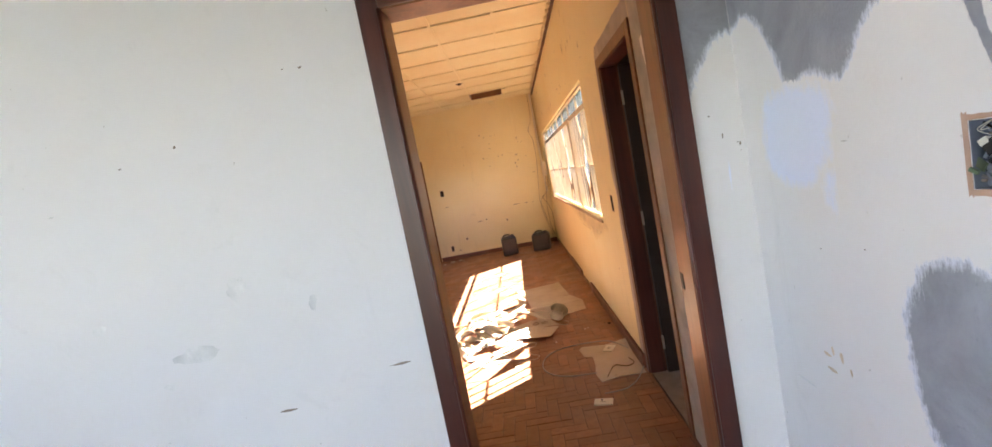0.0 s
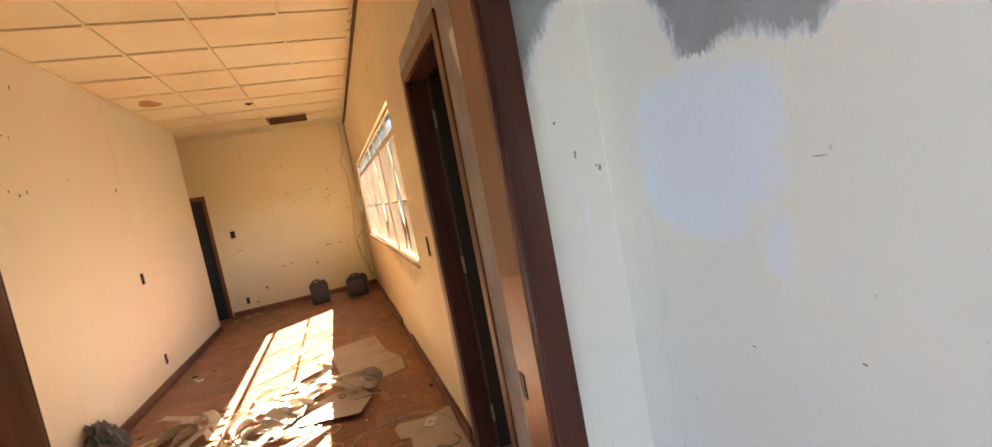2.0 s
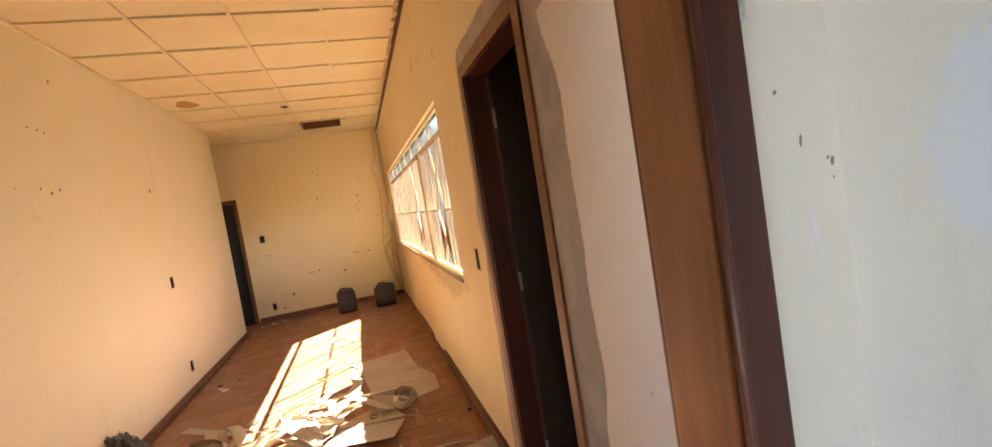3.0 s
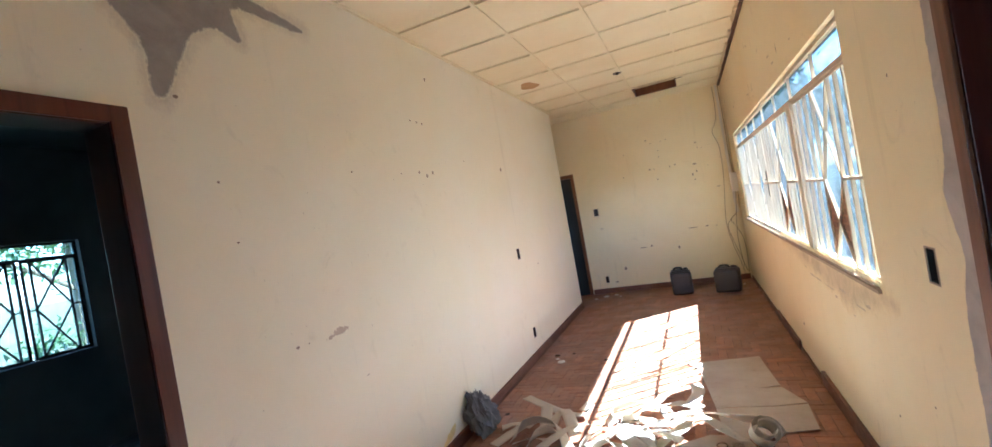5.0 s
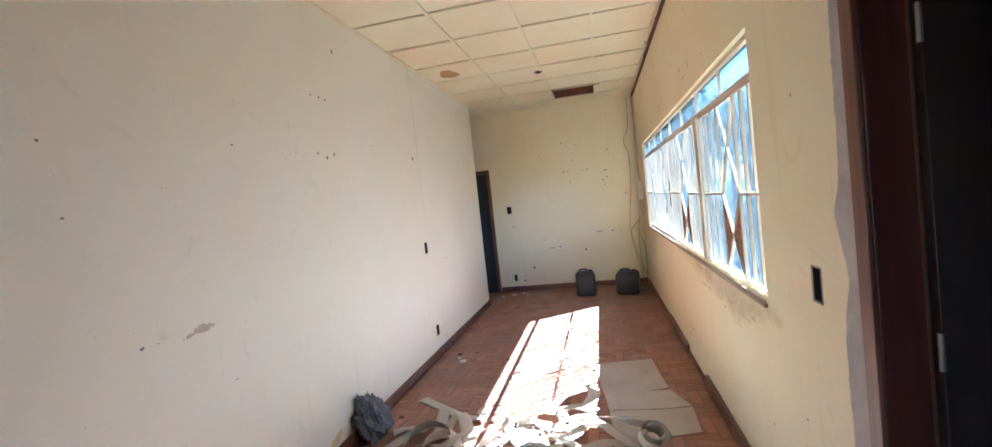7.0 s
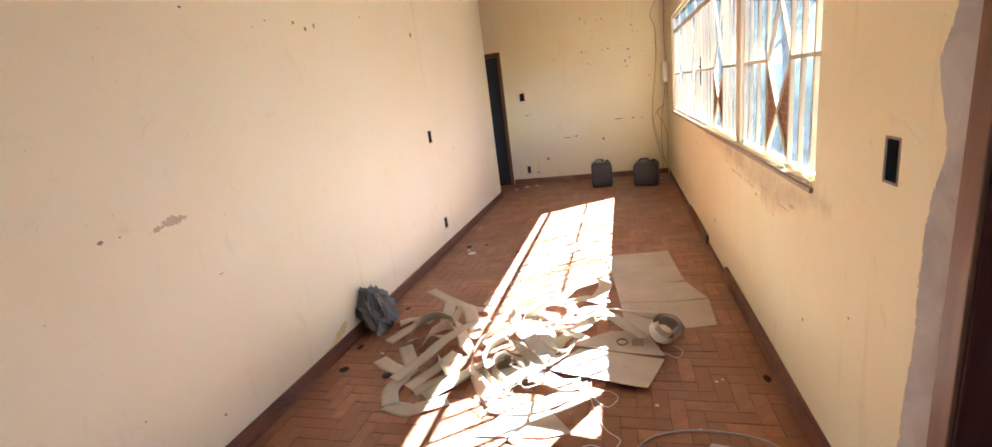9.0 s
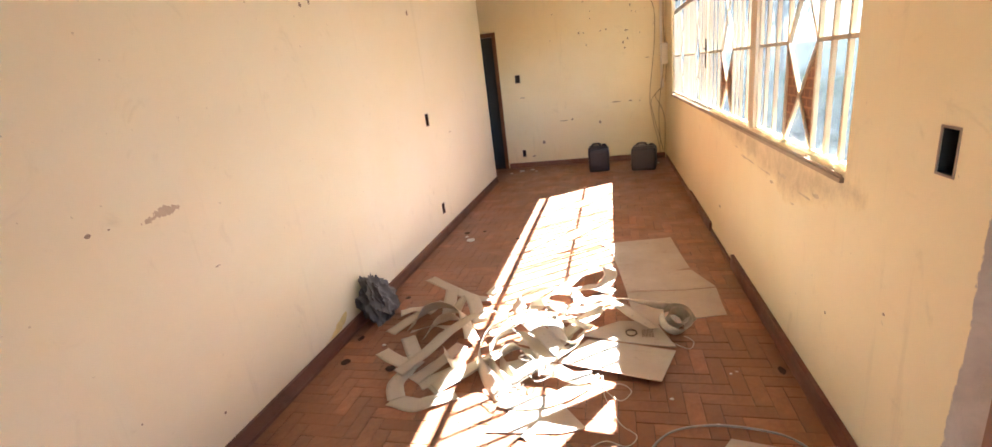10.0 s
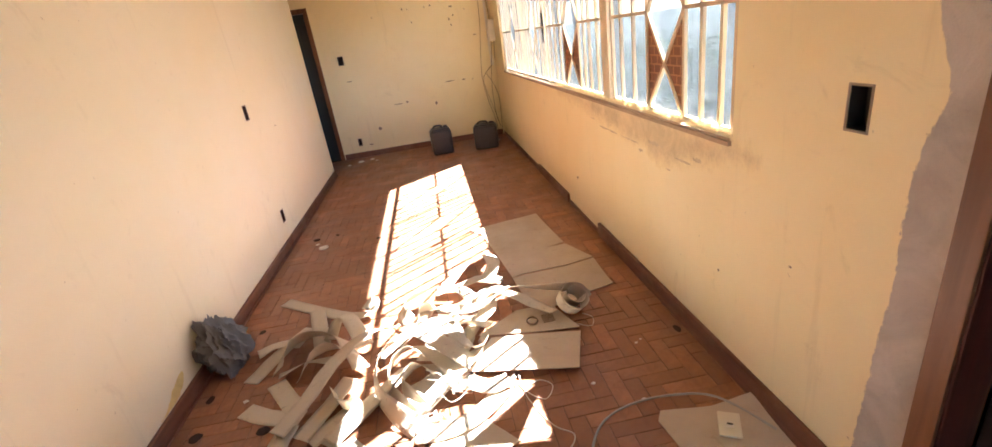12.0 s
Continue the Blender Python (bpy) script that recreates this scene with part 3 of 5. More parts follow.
# Near-black colour stands for the backlit silhouette of the bars.
M_DARKBARS = material("silhouette_bars", (0.02, 0.022, 0.02), 0.6)
LL = [(2.42, 2.92, 2.50, 2.83, ()), (2.95, 3.43, 3.03, 3.35, ()), (3.46, 3.89, 3.53, 3.815, ()), (3.91, 4.35, 3.985, 4.26, ())]
steel_window("window_2", "dark barred side room window facing greenery", -5.66, 2.402, 4.368, 0.992, 2.078, [(3.445, 0.03)], LL, 1.93, 1.456, M_DARKBARS, M_SIDEGLASS)

# ---------- outdoors ----------
def ground_mat():
    m = material("dry_grass_soil", (0.2, 0.17, 0.1), 0.95)
    g = Graph(m)
    v = g.coords()
    col = g.mix(g.ramp(g.noise(v, 0.6, 8, 0.7), [(0.42, g3(0)), (0.6, g3(1))]), (0.13, 0.11, 0.075), (0.05, 0.085, 0.025))
    g.link(col, g.b.inputs["Base Color"])
    return m


gm = bmesh.new()
s = 400
for q in ((-s, -s), (s, -s), (s, s), (-s, s)):
    gm.verts.new((*q, -0.15))
gm.faces.new(gm.verts)
solid("ground", gm, ground_mat(), "dry grassy ground around the house", "ground", "structure")

# ---------- plaster repairs, chips and marks on the walls ----------
def patch(name, wall, axis, face, out, pts, mat, label="", rough=0.008, thick=0.0025, seed=1, steps=8, keep=None):
    """A thin uneven-edged layer of plaster on a wall. pts: (along, height); out: which way the wall faces."""
    ring = spline([(u, z, 0) for u, z in pts], steps, True)
    n, rnd = len(ring), random.Random(seed)
    out_pts = []
    for i, p in enumerate(ring):
        d = (ring[(i + 1) % n] - ring[i - 1]).normalized()
        k = noise.noise(Vector((p.x * 14 + seed, p.y * 14, 0.3))) + 0.6 * noise.noise(Vector((p.x * 60, p.y * 60, seed))) + rnd.uniform(-0.25, 0.25)
        out_pts.append((p.x + d.y * rough * k, p.y - d.x * rough * k))
    if keep:
        out_pts = [(min(max(u, keep[0]), keep[1]), z) for u, z in out_pts]
    bm = bmesh.new()
    to = (lambda u, z, w: (face + out * w, u, z)) if axis == "x" else (lambda u, z, w: (u, face + out * w, z))
    a = [bm.verts.new(to(u, z, 0.0003)) for u, z in out_pts]
    b = [bm.verts.new(to(u, z, thick)) for u, z in out_pts]
    top = bm.faces.new(b)
    for i in range(n):
        bm.faces.new([a[i], a[(i + 1) % n], b[(i + 1) % n], b[i]])
    bmesh.ops.triangulate(bm, faces=[top], ngon_method="EAR_CLIP")
    return part(name, bm, mat, wall, label)


def repair(name, wall, axis, face, out, pts, label, step=0.003, rough=0.012, drag=0.006, seed=1, keep=None, mats=(), w=0.0007):
    """A trowelled cement repair: a fine sheet cut along a broken outline, with brushed pale smears towards its rim."""
    ring = np.array([(p.x, p.y) for p in spline([(u, z, 0) for u, z in pts], 6, True)])
    lo, hi = ring.min(0) - 0.02, ring.max(0) + 0.02
    if keep:
        lo[0], hi[0] = max(lo[0], keep[0]), min(hi[0], keep[1])
    nu, nz = max(3, int((hi[0] - lo[0]) / step)), max(3, int((hi[1] - lo[1]) / step))
    U, Z = np.meshgrid(np.linspace(lo[0], hi[0], nu), np.linspace(lo[1], hi[1], nz), indexing="ij")
    P = np.stack([U.ravel(), Z.ravel()], 1)
    D, inside = np.full(len(P), 9.0), np.zeros(len(P), bool)
    for a, b in zip(ring, np.roll(ring, -1, 0)):
        e = b - a
        s = np.clip(((P - a) @ e) / max(e @ e, 1e-12), 0, 1)
        D = np.minimum(D, np.hypot(*(P - a - s[:, None] * e).T))
        if abs(e[1]) > 1e-12:
            inside ^= ((a[1] > P[:, 1]) != (b[1] > P[:, 1])) & (P[:, 0] < a[0] + (P[:, 1] - a[1]) / e[1] * e[0])
    D = np.where(inside, D, -D)
    K, S = D.copy(), D.copy()
    for i in np.nonzero(np.abs(D) < 0.05)[0]:
        u, z = P[i]
        K[i] += rough * noise.noise(Vector((u * 18, z * 18, seed))) + rough * 0.5 * noise.noise(Vector((u * 60, z * 60, seed))) + drag * noise.noise(Vector((u * 150, z * 30, seed + 4)))
        S[i] = K[i] + 0.016 * noise.noise(Vector((u * 120, z * 35, seed + 9)))
    K, S = K.reshape(nu, nz), S.reshape(nu, nz)
    mid = lambda q: (q[:-1, :-1] + q[1:, :-1] + q[1:, 1:] + q[:-1, 1:]) / 4
    I, J = np.nonzero(mid(K) > 0)
    pale = (mid(S)[I, J] < 0.007).astype(np.int32)
    quads = np.stack([I * nz + J, (I + 1) * nz + J, (I + 1) * nz + J + 1, I * nz + J + 1], 1)
    if (axis == "x") == (out < 0):
        quads = quads[:, ::-1]
    used, flat = np.unique(quads, return_inverse=True)
    verts = [(face + out * w, u, z) if axis == "x" else (u, face + out * w, z) for u, z in P[used]]
    me = bpy.data.meshes.new(name)
    me.from_pydata(verts, [], flat.reshape(-1, 4).tolist())
    for m in mats:
        me.materials.append(m)
    me.polygons.foreach_set("material_index", pale)
    ob = new(name, me)
    ob.parent = wall
    return tagged(ob, label)


def layer(name, wall, axis, face, out, pts, mat, label, thick=0.002, step=0.010, reach=0.035, keep=None):
    """A thin repair layer as a fine grid that knows its distance to the outline, so that its rim can break up. keep: limits along the wall."""
    ring = np.array([(p.x, p.y) for p in spline([(u, z, 0) for u, z in pts], 6, True)])
    lo, hi = ring.min(0) - reach, ring.max(0) + reach
    if keep:
        lo[0], hi[0] = max(lo[0], keep[0]), min(hi[0], keep[1])
    nu, nz = max(2, int((hi[0] - lo[0]) / step)), max(2, int((hi[1] - lo[1]) / step))
    U, Z = np.meshgrid(np.linspace(lo[0], hi[0], nu), np.linspace(lo[1], hi[1], nz), indexing="ij")
    P = np.stack([U.ravel(), Z.ravel()], 1)
    A, B = ring, np.roll(ring, -1, 0)
    D, inside = np.full(len(P), 9.0), np.zeros(len(P), bool)
    for a, b in zip(A, B):
        e = b - a
        s = np.clip(((P - a) @ e) / max(e @ e, 1e-12), 0, 1)
        D = np.minimum(D, np.hypot(*(P - a - s[:, None] * e).T))
        cross = (a[1] > P[:, 1]) != (b[1] > P[:, 1])
        if abs(e[1]) > 1e-12:
            inside ^= cross & (P[:, 0] < a[0] + (P[:, 1] - a[1]) / e[1] * e[0])
    D = np.where(inside, D, -D)
    W = 0.0001 + thick * 0.05 + thick * 0.25 * np.clip(D / 0.08, 0, 1)
    verts = [(face + out * w, u, z) if axis == "x" else (u, face + out * w, z) for (u, z), w in zip(P, W)]
    faces = []
    for i in range(nu - 1):
        for k in range(nz - 1):
            q = (i * nz + k, (i + 1) * nz + k, (i + 1) * nz + k + 1, i * nz + k + 1)
            if max(D[n] for n in q) > -reach:
                faces.append(q)
    me = bpy.data.meshes.new(name)
    me.from_pydata(verts, [], faces)
    me.attributes.new("rim", "FLOAT", "POINT").data.foreach_set("value", D.astype(np.float32))
    me.materials.append(mat)
    me.shade_smooth()
    ob = new(name, me)
    ob.parent = wall
    return tagged(ob, label)


layer("cement_patch", wall_hall, "x", R, -1, [(1.46, 1.73), (1.385, 1.746), (1.321, 1.764), (1.261, 1.726), (1.218, 1.658), (1.189, 1.577), (1.147, 1.554), (1.083, 1.568), (0.993, 1.541), (0.948, 1.574), (0.913, 1.623), (0.84, 1.68), (0.78, 1.80), (0.90, 2.02), (1.46, 2.10)], P_CEMENT, "bare grey cement repair", 0.002, 0.008, keep=(0, CROSS0 - 0.001))
layer("cement_patch", wall_cross, "y", CROSS0, -1, [(0.55, 1.60), (0.599, 1.648), (0.651, 1.724), (0.695, 1.746), (0.75, 1.749), (0.75, 2.08), (0.55, 2.06)], P_CEMENT, "bare grey cement repair", 0.002, 0.008, keep=(0.568, R - 0.001))
layer("cement_patch", wall_hall, "x", R, -1, [(0.88, 0.91), (0.900, 1.001), (0.902, 1.090), (0.878, 1.142), (0.860, 1.188), (0.822, 1.212), (0.765, 1.219), (0.738, 1.211), (0.677, 1.225), (0.633, 1.209), (0.57, 1.18), (0.51, 1.08), (0.54, 0.91), (0.69, 0.82), (0.84, 0.84)], P_CEMENT, "bare grey cement repair", 0.002, 0.008)
layer("filler_patch", wall_hall, "x", R, -1, [(1.256, 1.545), (1.153, 1.55), (1.043, 1.525), (1.046, 1.431), (1.083, 1.370), (1.152, 1.324), (1.246, 1.341), (1.289, 1.388), (1.29, 1.48)], P_FILLER, "smear of white wall filler", 0.005, 0.008)
layer("filler_patch", wall_hall, "x", R, -1, [(1.066, 1.345), (1.046, 1.34), (1.052, 1.275), (1.070, 1.285)], P_FILLER, "drip of white wall filler", 0.008, 0.008)
layer("chase", wall_hall, "x", R, -1, [(0.735, 1.64), (0.722, 1.565), (0.703, 1.512), (0.689, 1.482), (0.682, 1.456), (0.664, 1.446), (0.655, 1.452), (0.664, 1.474), (0.672, 1.505), (0.688, 1.530), (0.704, 1.570), (0.714, 1.64)], P_CHASE, "cement-filled cable chase", 0.004, 0.004, 0.012)
layer("chase", wall_hall, "x", R, -1, [(0.704, 1.327), (0.698, 1.283), (0.684, 1.225), (0.670, 1.228), (0.685, 1.284), (0.690, 1.327)], P_CHASE, "cement-filled cable chase", 0.004, 0.004, 0.012)
M_PINK = cement("pinkish_old_paint", (0.62, 0.40, 0.29), 0.4)
for a, b, c, d in ((0.7425, 0.751, 1.322, 1.440), (0.684, 0.742, 1.4315, 1.440), (0.684, 0.742, 1.321, 1.3295)):
    patch("box_rim", wall_hall, "x", R, -1, [(a, c), (a, (c + d) / 2), (a, d), ((a + b) / 2, d), (b, d), (b, (c + d) / 2), (b, c), ((a + b) / 2, c)], M_PINK, "band of pinkish old paint", 0.0015, 0.0008, 31, 5)
patch("filler_patch", wall_hall, "x", R, -1, [(0.6905, 1.436), (0.675, 1.448), (0.656, 1.444), (0.6525, 1.39), (0.654, 1.33), (0.67, 1.322), (0.6905, 1.327)], M_ROUGHFILL, "rough white filler between two boxes", 0.002, 0.003, 8, 5)
OLD_REPAIR = [(2.60, 2.66), (2.637, 2.568), (2.711, 2.488), (2.771, 2.383), (2.779, 2.225), (2.836, 2.235), (2.956, 2.468), (3.022, 2.529), (3.100, 2.560), (3.215, 2.532), (3.197, 2.680), (3.360, 2.700), (3.600, 2.695), (3.61, 2.730), (3.300, 2.775), (3.12, 2.86), (3.047, 2.90), (2.70, 2.92)]
layer("cement_halo", wall_west, "x", L, 1, [(2.85 + (u - 2.85) * 1.03, 2.60 + (z - 2.60) * 1.08) for u, z in OLD_REPAIR], P_OLDHALO, "thin cement smear", 0.0005, 0.02, 0.12)
layer("cement_patch", wall_west, "x", L, 1, OLD_REPAIR, P_OLDCEMENT, "jagged grey cement repair", 0.004, 0.012)
layer("cement_strip", wall_east, "x", R, -1, [(3.10, 0.0), (3.30, 0.05), (3.302, 0.425), (3.299, 0.579), (3.287, 0.745), (3.293, 0.922), (3.276, 1.092), (3.244, 1.207), (3.281, 1.295), (3.300, 1.385), (3.262, 1.50), (3.252, 1.823), (3.240, 2.047), (3.19, 2.17), (3.10, 2.17)], P_STRIP, "unpainted cement band beside the door frame", keep=(3.177, 9))
layer("cement_strip", wall_east, "x", R, -1, [(2.40, 0.0), (2.16, 0.0), (2.155, 0.40), (2.172, 0.728), (2.133, 0.916), (2.152, 1.113), (2.142, 1.348), (2.150, 1.579), (2.146, 1.741), (2.212, 1.932), (2.24, 2.14), (2.40, 2.14)], P_STRIP, "unpainted cement band beside the door frame", keep=(1.6, 2.322))
layer("cement_strip", wall_skim, "x", R, -1, [(1.50, 2.02), (1.80, 1.98), (2.0, 2.03), (2.15, 1.98), (2.4, 2.05), (2.45, 3.1), (1.50, 3.1)], P_STRIP, "unpainted cement band above the skim plaster", 0.001, 0.02, keep=(1.53, 2.239))
layer("cement_strip", wall_east, "x", R, -1, [(2.26, 2.06), (2.24, 2.18), (2.50, 2.20), (2.85, 2.185), (3.22, 2.17), (3.22, 2.06)], P_STRIP, "unpainted cement band over the door frame", keep=(2.328, 3.174))
M_DAMP = cement("dull_flaked_plaster", (0.56, 0.47, 0.33), 0.3)
layer("damp_stain", wall_east, "x", R, -1, [(6.2, 0.95), (5.8, 0.90), (5.4, 0.86), (5.1, 0.84), (4.9, 0.81), (4.7, 0.82), (4.55, 0.77), (4.40, 0.79), (4.25, 0.83), (4.05, 0.88), (3.98, 0.95)], P_DAMP, "dull damp smear under the sill", 0.001, 0.02, 0.10)
for seed, (y, z, w, h) in enumerate(((5.18, 0.80, 0.30, 0.010), (4.86, 0.80, 0.22, 0.008), (4.55, 0.835, 0.16, 0.020), (4.30, 0.81, 0.14, 0.008), (4.18, 0.84, 0.06, 0.018), (4.72, 0.77, 0.05, 0.012), (5.45, 0.83, 0.10, 0.012), (4.42, 0.74, 0.04, 0.010))):
    patch("flake", wall_east, "x", R, -1, [(y - w / 2, z), (y - w / 6, z + h / 2), (y + w / 2, z + h * 0.2), (y + w / 8, z - h / 2)], M_DAMP, "flaked paint below the window", h * 0.5, 0.0007, seed + 200, 8)
M_CHIP = cement("grey_brown_chip", (0.30, 0.24, 0.19))
M_CHIP2 = cement("pale_brown_chip", (0.56, 0.47, 0.36))
repair("chip", wall_west, "x", L, 1, [(3.405, 1.085), (3.45, 1.098), (3.50, 1.114), (3.590, 1.106), (3.57, 1.090), (3.51, 1.082), (3.45, 1.074)], "broken scratches in the paint", 0.003, 0.016, 0.012, 12, mats=(M_CHIP2, M_CHIP2))
for seed, y, z, w, h in ((13, 3.23, 1.10, 0.02, 0.014), (14, 3.30, 1.10, 0.01, 0.006), (15, 3.67, 0.81, 0.03, 0.004), (16, 3.487, 0.208, 0.014, 0.014), (17, 3.172, 0.415, 0.009, 0.009),
                         (18, 4.583, 2.352, 0.02, 0.014), (19, 4.674, 2.351, 0.022, 0.018), (20, 4.747, 2.346, 0.02, 0.022), (21, 3.834, 1.949, 0.02, 0.012), (22, 4.351, 1.953, 0.016, 0.01),
                         (23, 4.585, 1.968, 0.022, 0.02), (24, 4.69, 1.944, 0.03, 0.034), (25, 4.783, 1.973, 0.02, 0.028), (26, 5.367, 2.091, 0.016, 0.01), (27, 6.226, 2.04, 0.04, 0.05),
                         (28, 4.913, 2.722, 0.016, 0.03), (29, 2.978, 1.88, 0.014, 0.012), (30, 6.90, 0.95, 0.05, 0.008), (31, 2.86, 2.22, 0.02, 0.014), (32, 3.02, 1.62, 0.012, 0.008)):
    patch("chip", wall_west, "x", L, 1, [(y - w / 2, z), (y, z + h / 2), (y + w / 2, z + h * 0.1), (y, z - h / 2)], M_CHIP, "small chip in the paint", h * 0.2, 0.0008, seed, 3)
for seed, (x, z, w, h) in enumerate(((-0.477, 2.373, 0.02, 0.03), (-0.405, 2.315, 0.02, 0.02), (-0.252, 2.323, 0.03, 0.014), (-0.176, 2.33, 0.02, 0.016), (-0.851, 2.211, 0.016, 0.02), (-0.313, 2.179, 0.018, 0.018),
                                     (-0.321, 2.079, 0.018, 0.016), (-0.486, 1.908, 0.022, 0.04), (-0.42, 1.902, 0.016, 0.022), (-0.181, 1.898, 0.024, 0.02), (-0.10, 1.91, 0.02, 0.02), (0.237, 2.185, 0.02, 0.03), (0.257, 2.104, 0.018, 0.018),
                                     (0.315, 2.088, 0.02, 0.018), (0.182, 1.862, 0.06, 0.022), (0.195, 1.75, 0.018, 0.03), (0.132, 1.706, 0.022, 0.03), (0.362, 1.809, 0.014, 0.02), (-0.906, 1.857, 0.012, 0.02), (-0.387, 1.73, 0.018, 0.022),
                                     (0.152, 1.628, 0.022, 0.02), (0.0, 0.886, 0.15, 0.014), (0.205, 0.882, 0.05, 0.02), (0.34, 0.87, 0.02, 0.016), (-1.40, 1.086, 0.09, 0.012), (-0.79, 0.68, 0.13, 0.012), (-0.656, 0.69, 0.035, 0.03),
                                     (-0.245, 0.613, 0.03, 0.05), (-1.123, 0.381, 0.05, 0.06), (-1.30, 0.17, 0.06, 0.02), (0.46, 1.46, 0.06, 0.014), (0.55, 1.9, 0.014, 0.02))):
    patch("screw_hole", wall_far, "y", FAR, -1, [(x - w / 2, z), (x, z + h / 2), (x + w / 2, z), (x, z - h / 2)], M_CHIP, "old screw hole", min(w, h) * 0.2, 0.0008, seed + 50, 3)
for seed, (y, z, w, h) in enumerate(((5.50, 2.33, 0.10, 0.010), (5.18, 2.30, 0.012, 0.07), (3.544, 1.765, 0.016, 0.016), (6.80, 2.30, 0.10, 0.008), (6.49, 2.30, 0.012, 0.09), (4.6, 2.55, 0.02, 0.10), (4.2, 2.50, 0.014, 0.05), (3.75, 2.35, 0.02, 0.06),
                                     (4.0, 0.42, 0.014, 0.01), (3.62, 0.62, 0.012, 0.008), (5.9, 0.30, 0.05, 0.02))):
    patch("chip", wall_east, "x", R, -1, [(y - w / 2, z), (y, z + h / 2), (y + w / 2, z), (y, z - h / 2)], M_CHIP, "small chip in the paint", min(w, h) * 0.25, 0.0008, seed + 90, 3)
rnd = random.Random(77)
for k in range(26):
    y, z = rnd.uniform(3.7, 9.3), rnd.uniform(2.20, 2.80)
    w, h = (rnd.uniform(0.008, 0.016), rnd.uniform(0.03, 0.10)) if k % 3 else (rnd.uniform(0.03, 0.10), rnd.uniform(0.006, 0.014))
    patch("stain", wall_east, "x", R, -1, [(y - w / 2, z), (y, z + h / 2), (y + w / 2, z), (y, z - h / 2)], M_CHIP if k % 4 == 0 else M_DAMP, "brown streak above the window", min(w, h) * 0.35, 0.0009, k + 300, 3)
M_SCUFF = cement("brown_scuff", (0.79, 0.77, 0.74), 0.1)
for seed, (x, z, w, h, m) in enumerate(((-0.50, 1.899, 0.012, 0.006, M_CHIP), (-0.55, 1.904, 0.006, 0.003, M_CHIP), (-0.40, 0.985, 0.07, 0.010, M_CHIP), (-1.12, 1.04, 0.05, 0.028, M_SCUFF), (-1.02, 1.12, 0.16, 0.05, M_SCUFF), (-0.85, 1.30, 0.06, 0.07, M_SCUFF),
                                        (-1.30, 1.25, 0.05, 0.03, M_SCUFF), (-0.77, 0.90, 0.06, 0.006, M_CHIP), (-0.92, 1.75, 0.008, 0.008, M_CHIP), (-1.1, 1.72, 0.01, 0.006, M_CHIP), (0.615, 1.535, 0.006, 0.006, M_CHIP), (0.645, 1.475, 0.004, 0.014, M_CHIP), (0.69, 1.445, 0.006, 0.012, M_CHIP), (0.684, 1.45, 0.004, 0.004, M_CHIP), (0.69, 1.425, 0.003, 0.005, M_CHIP),
                                        (0.65, 1.36, 0.006, 0.08, M_FILLER), (-1.35, 1.62, 0.02, 0.006, M_SCUFF), (-0.62, 1.22, 0.03, 0.05, M_SCUFF))):
    patch("scuff", wall_cross, "y", CROSS0, -1, [(x - w / 2, z - h * 0.1), (x, z + h / 2), (x + w / 2, z + h * 0.2), (x, z - h / 2)], m, "scuff on the paint", min(w, h) * 0.35, 0.0007, seed + 120, 5)
M_TAN = cement("tan_scuff", (0.68, 0.55, 0.40), 0.1)
for seed, (y, z, w, h, m) in enumerate(((1.145, 0.915, 0.030, 0.010, M_TAN), (1.095, 0.925, 0.012, 0.026, M_TAN), (1.125, 0.93, 0.010, 0.024, M_TAN), (1.068, 0.90, 0.010, 0.022, M_TAN), (1.135, 0.88, 0.036, 0.009, M_TAN), (1.0, 1.42, 0.02, 0.0015, M_CHIP), (1.12, 1.18, 0.006, 0.003, M_CHIP), (0.98, 1.2, 0.006, 0.003, M_CHIP), (1.25, 0.8, 0.08, 0.006, M_SCUFF))):
    patch("scuff", wall_hall, "x", R, -1, [(y - w / 2, z - h * 0.1), (y, z + h / 2), (y + w / 2, z + h * 0.2), (y, z - h / 2)], m, "scuff on the paint", min(w, h) * 0.3, 0.0007, seed + 150, 5)
M_YELLOW = cement("yellow_paint_smear", (0.74, 0.62, 0.28), 0.1)
patch("paint_smear", wall_west, "x", L, 1, [(4.22, 0.085), (4.28, 0.10), (4.40, 0.155), (4.47, 0.16), (4.44, 0.11), (4.34, 0.083)], M_YELLOW, "yellow paint smear", 0.01, 0.0008, 170, 5)

# ---------- electrical boxes sunk in the walls ----------
M_WIRE_BLUE = material("blue_wire_plastic", (0.05, 0.10, 0.28), 0.4)
M_WIRE_RED = material("red_wire_plastic", (0.35, 0.03, 0.02), 0.4)
M_GREEN = material("greenish_brass_terminal", (0.12, 0.16, 0.09), 0.5, 0.3)
M_DUSTDARK = cement("dusty_black_plastic", (0.17, 0.19, 0.24), 0.6)
M_DUSTY = cement("plaster_dusted_plastic", (0.46, 0.49, 0.56), 0.5)


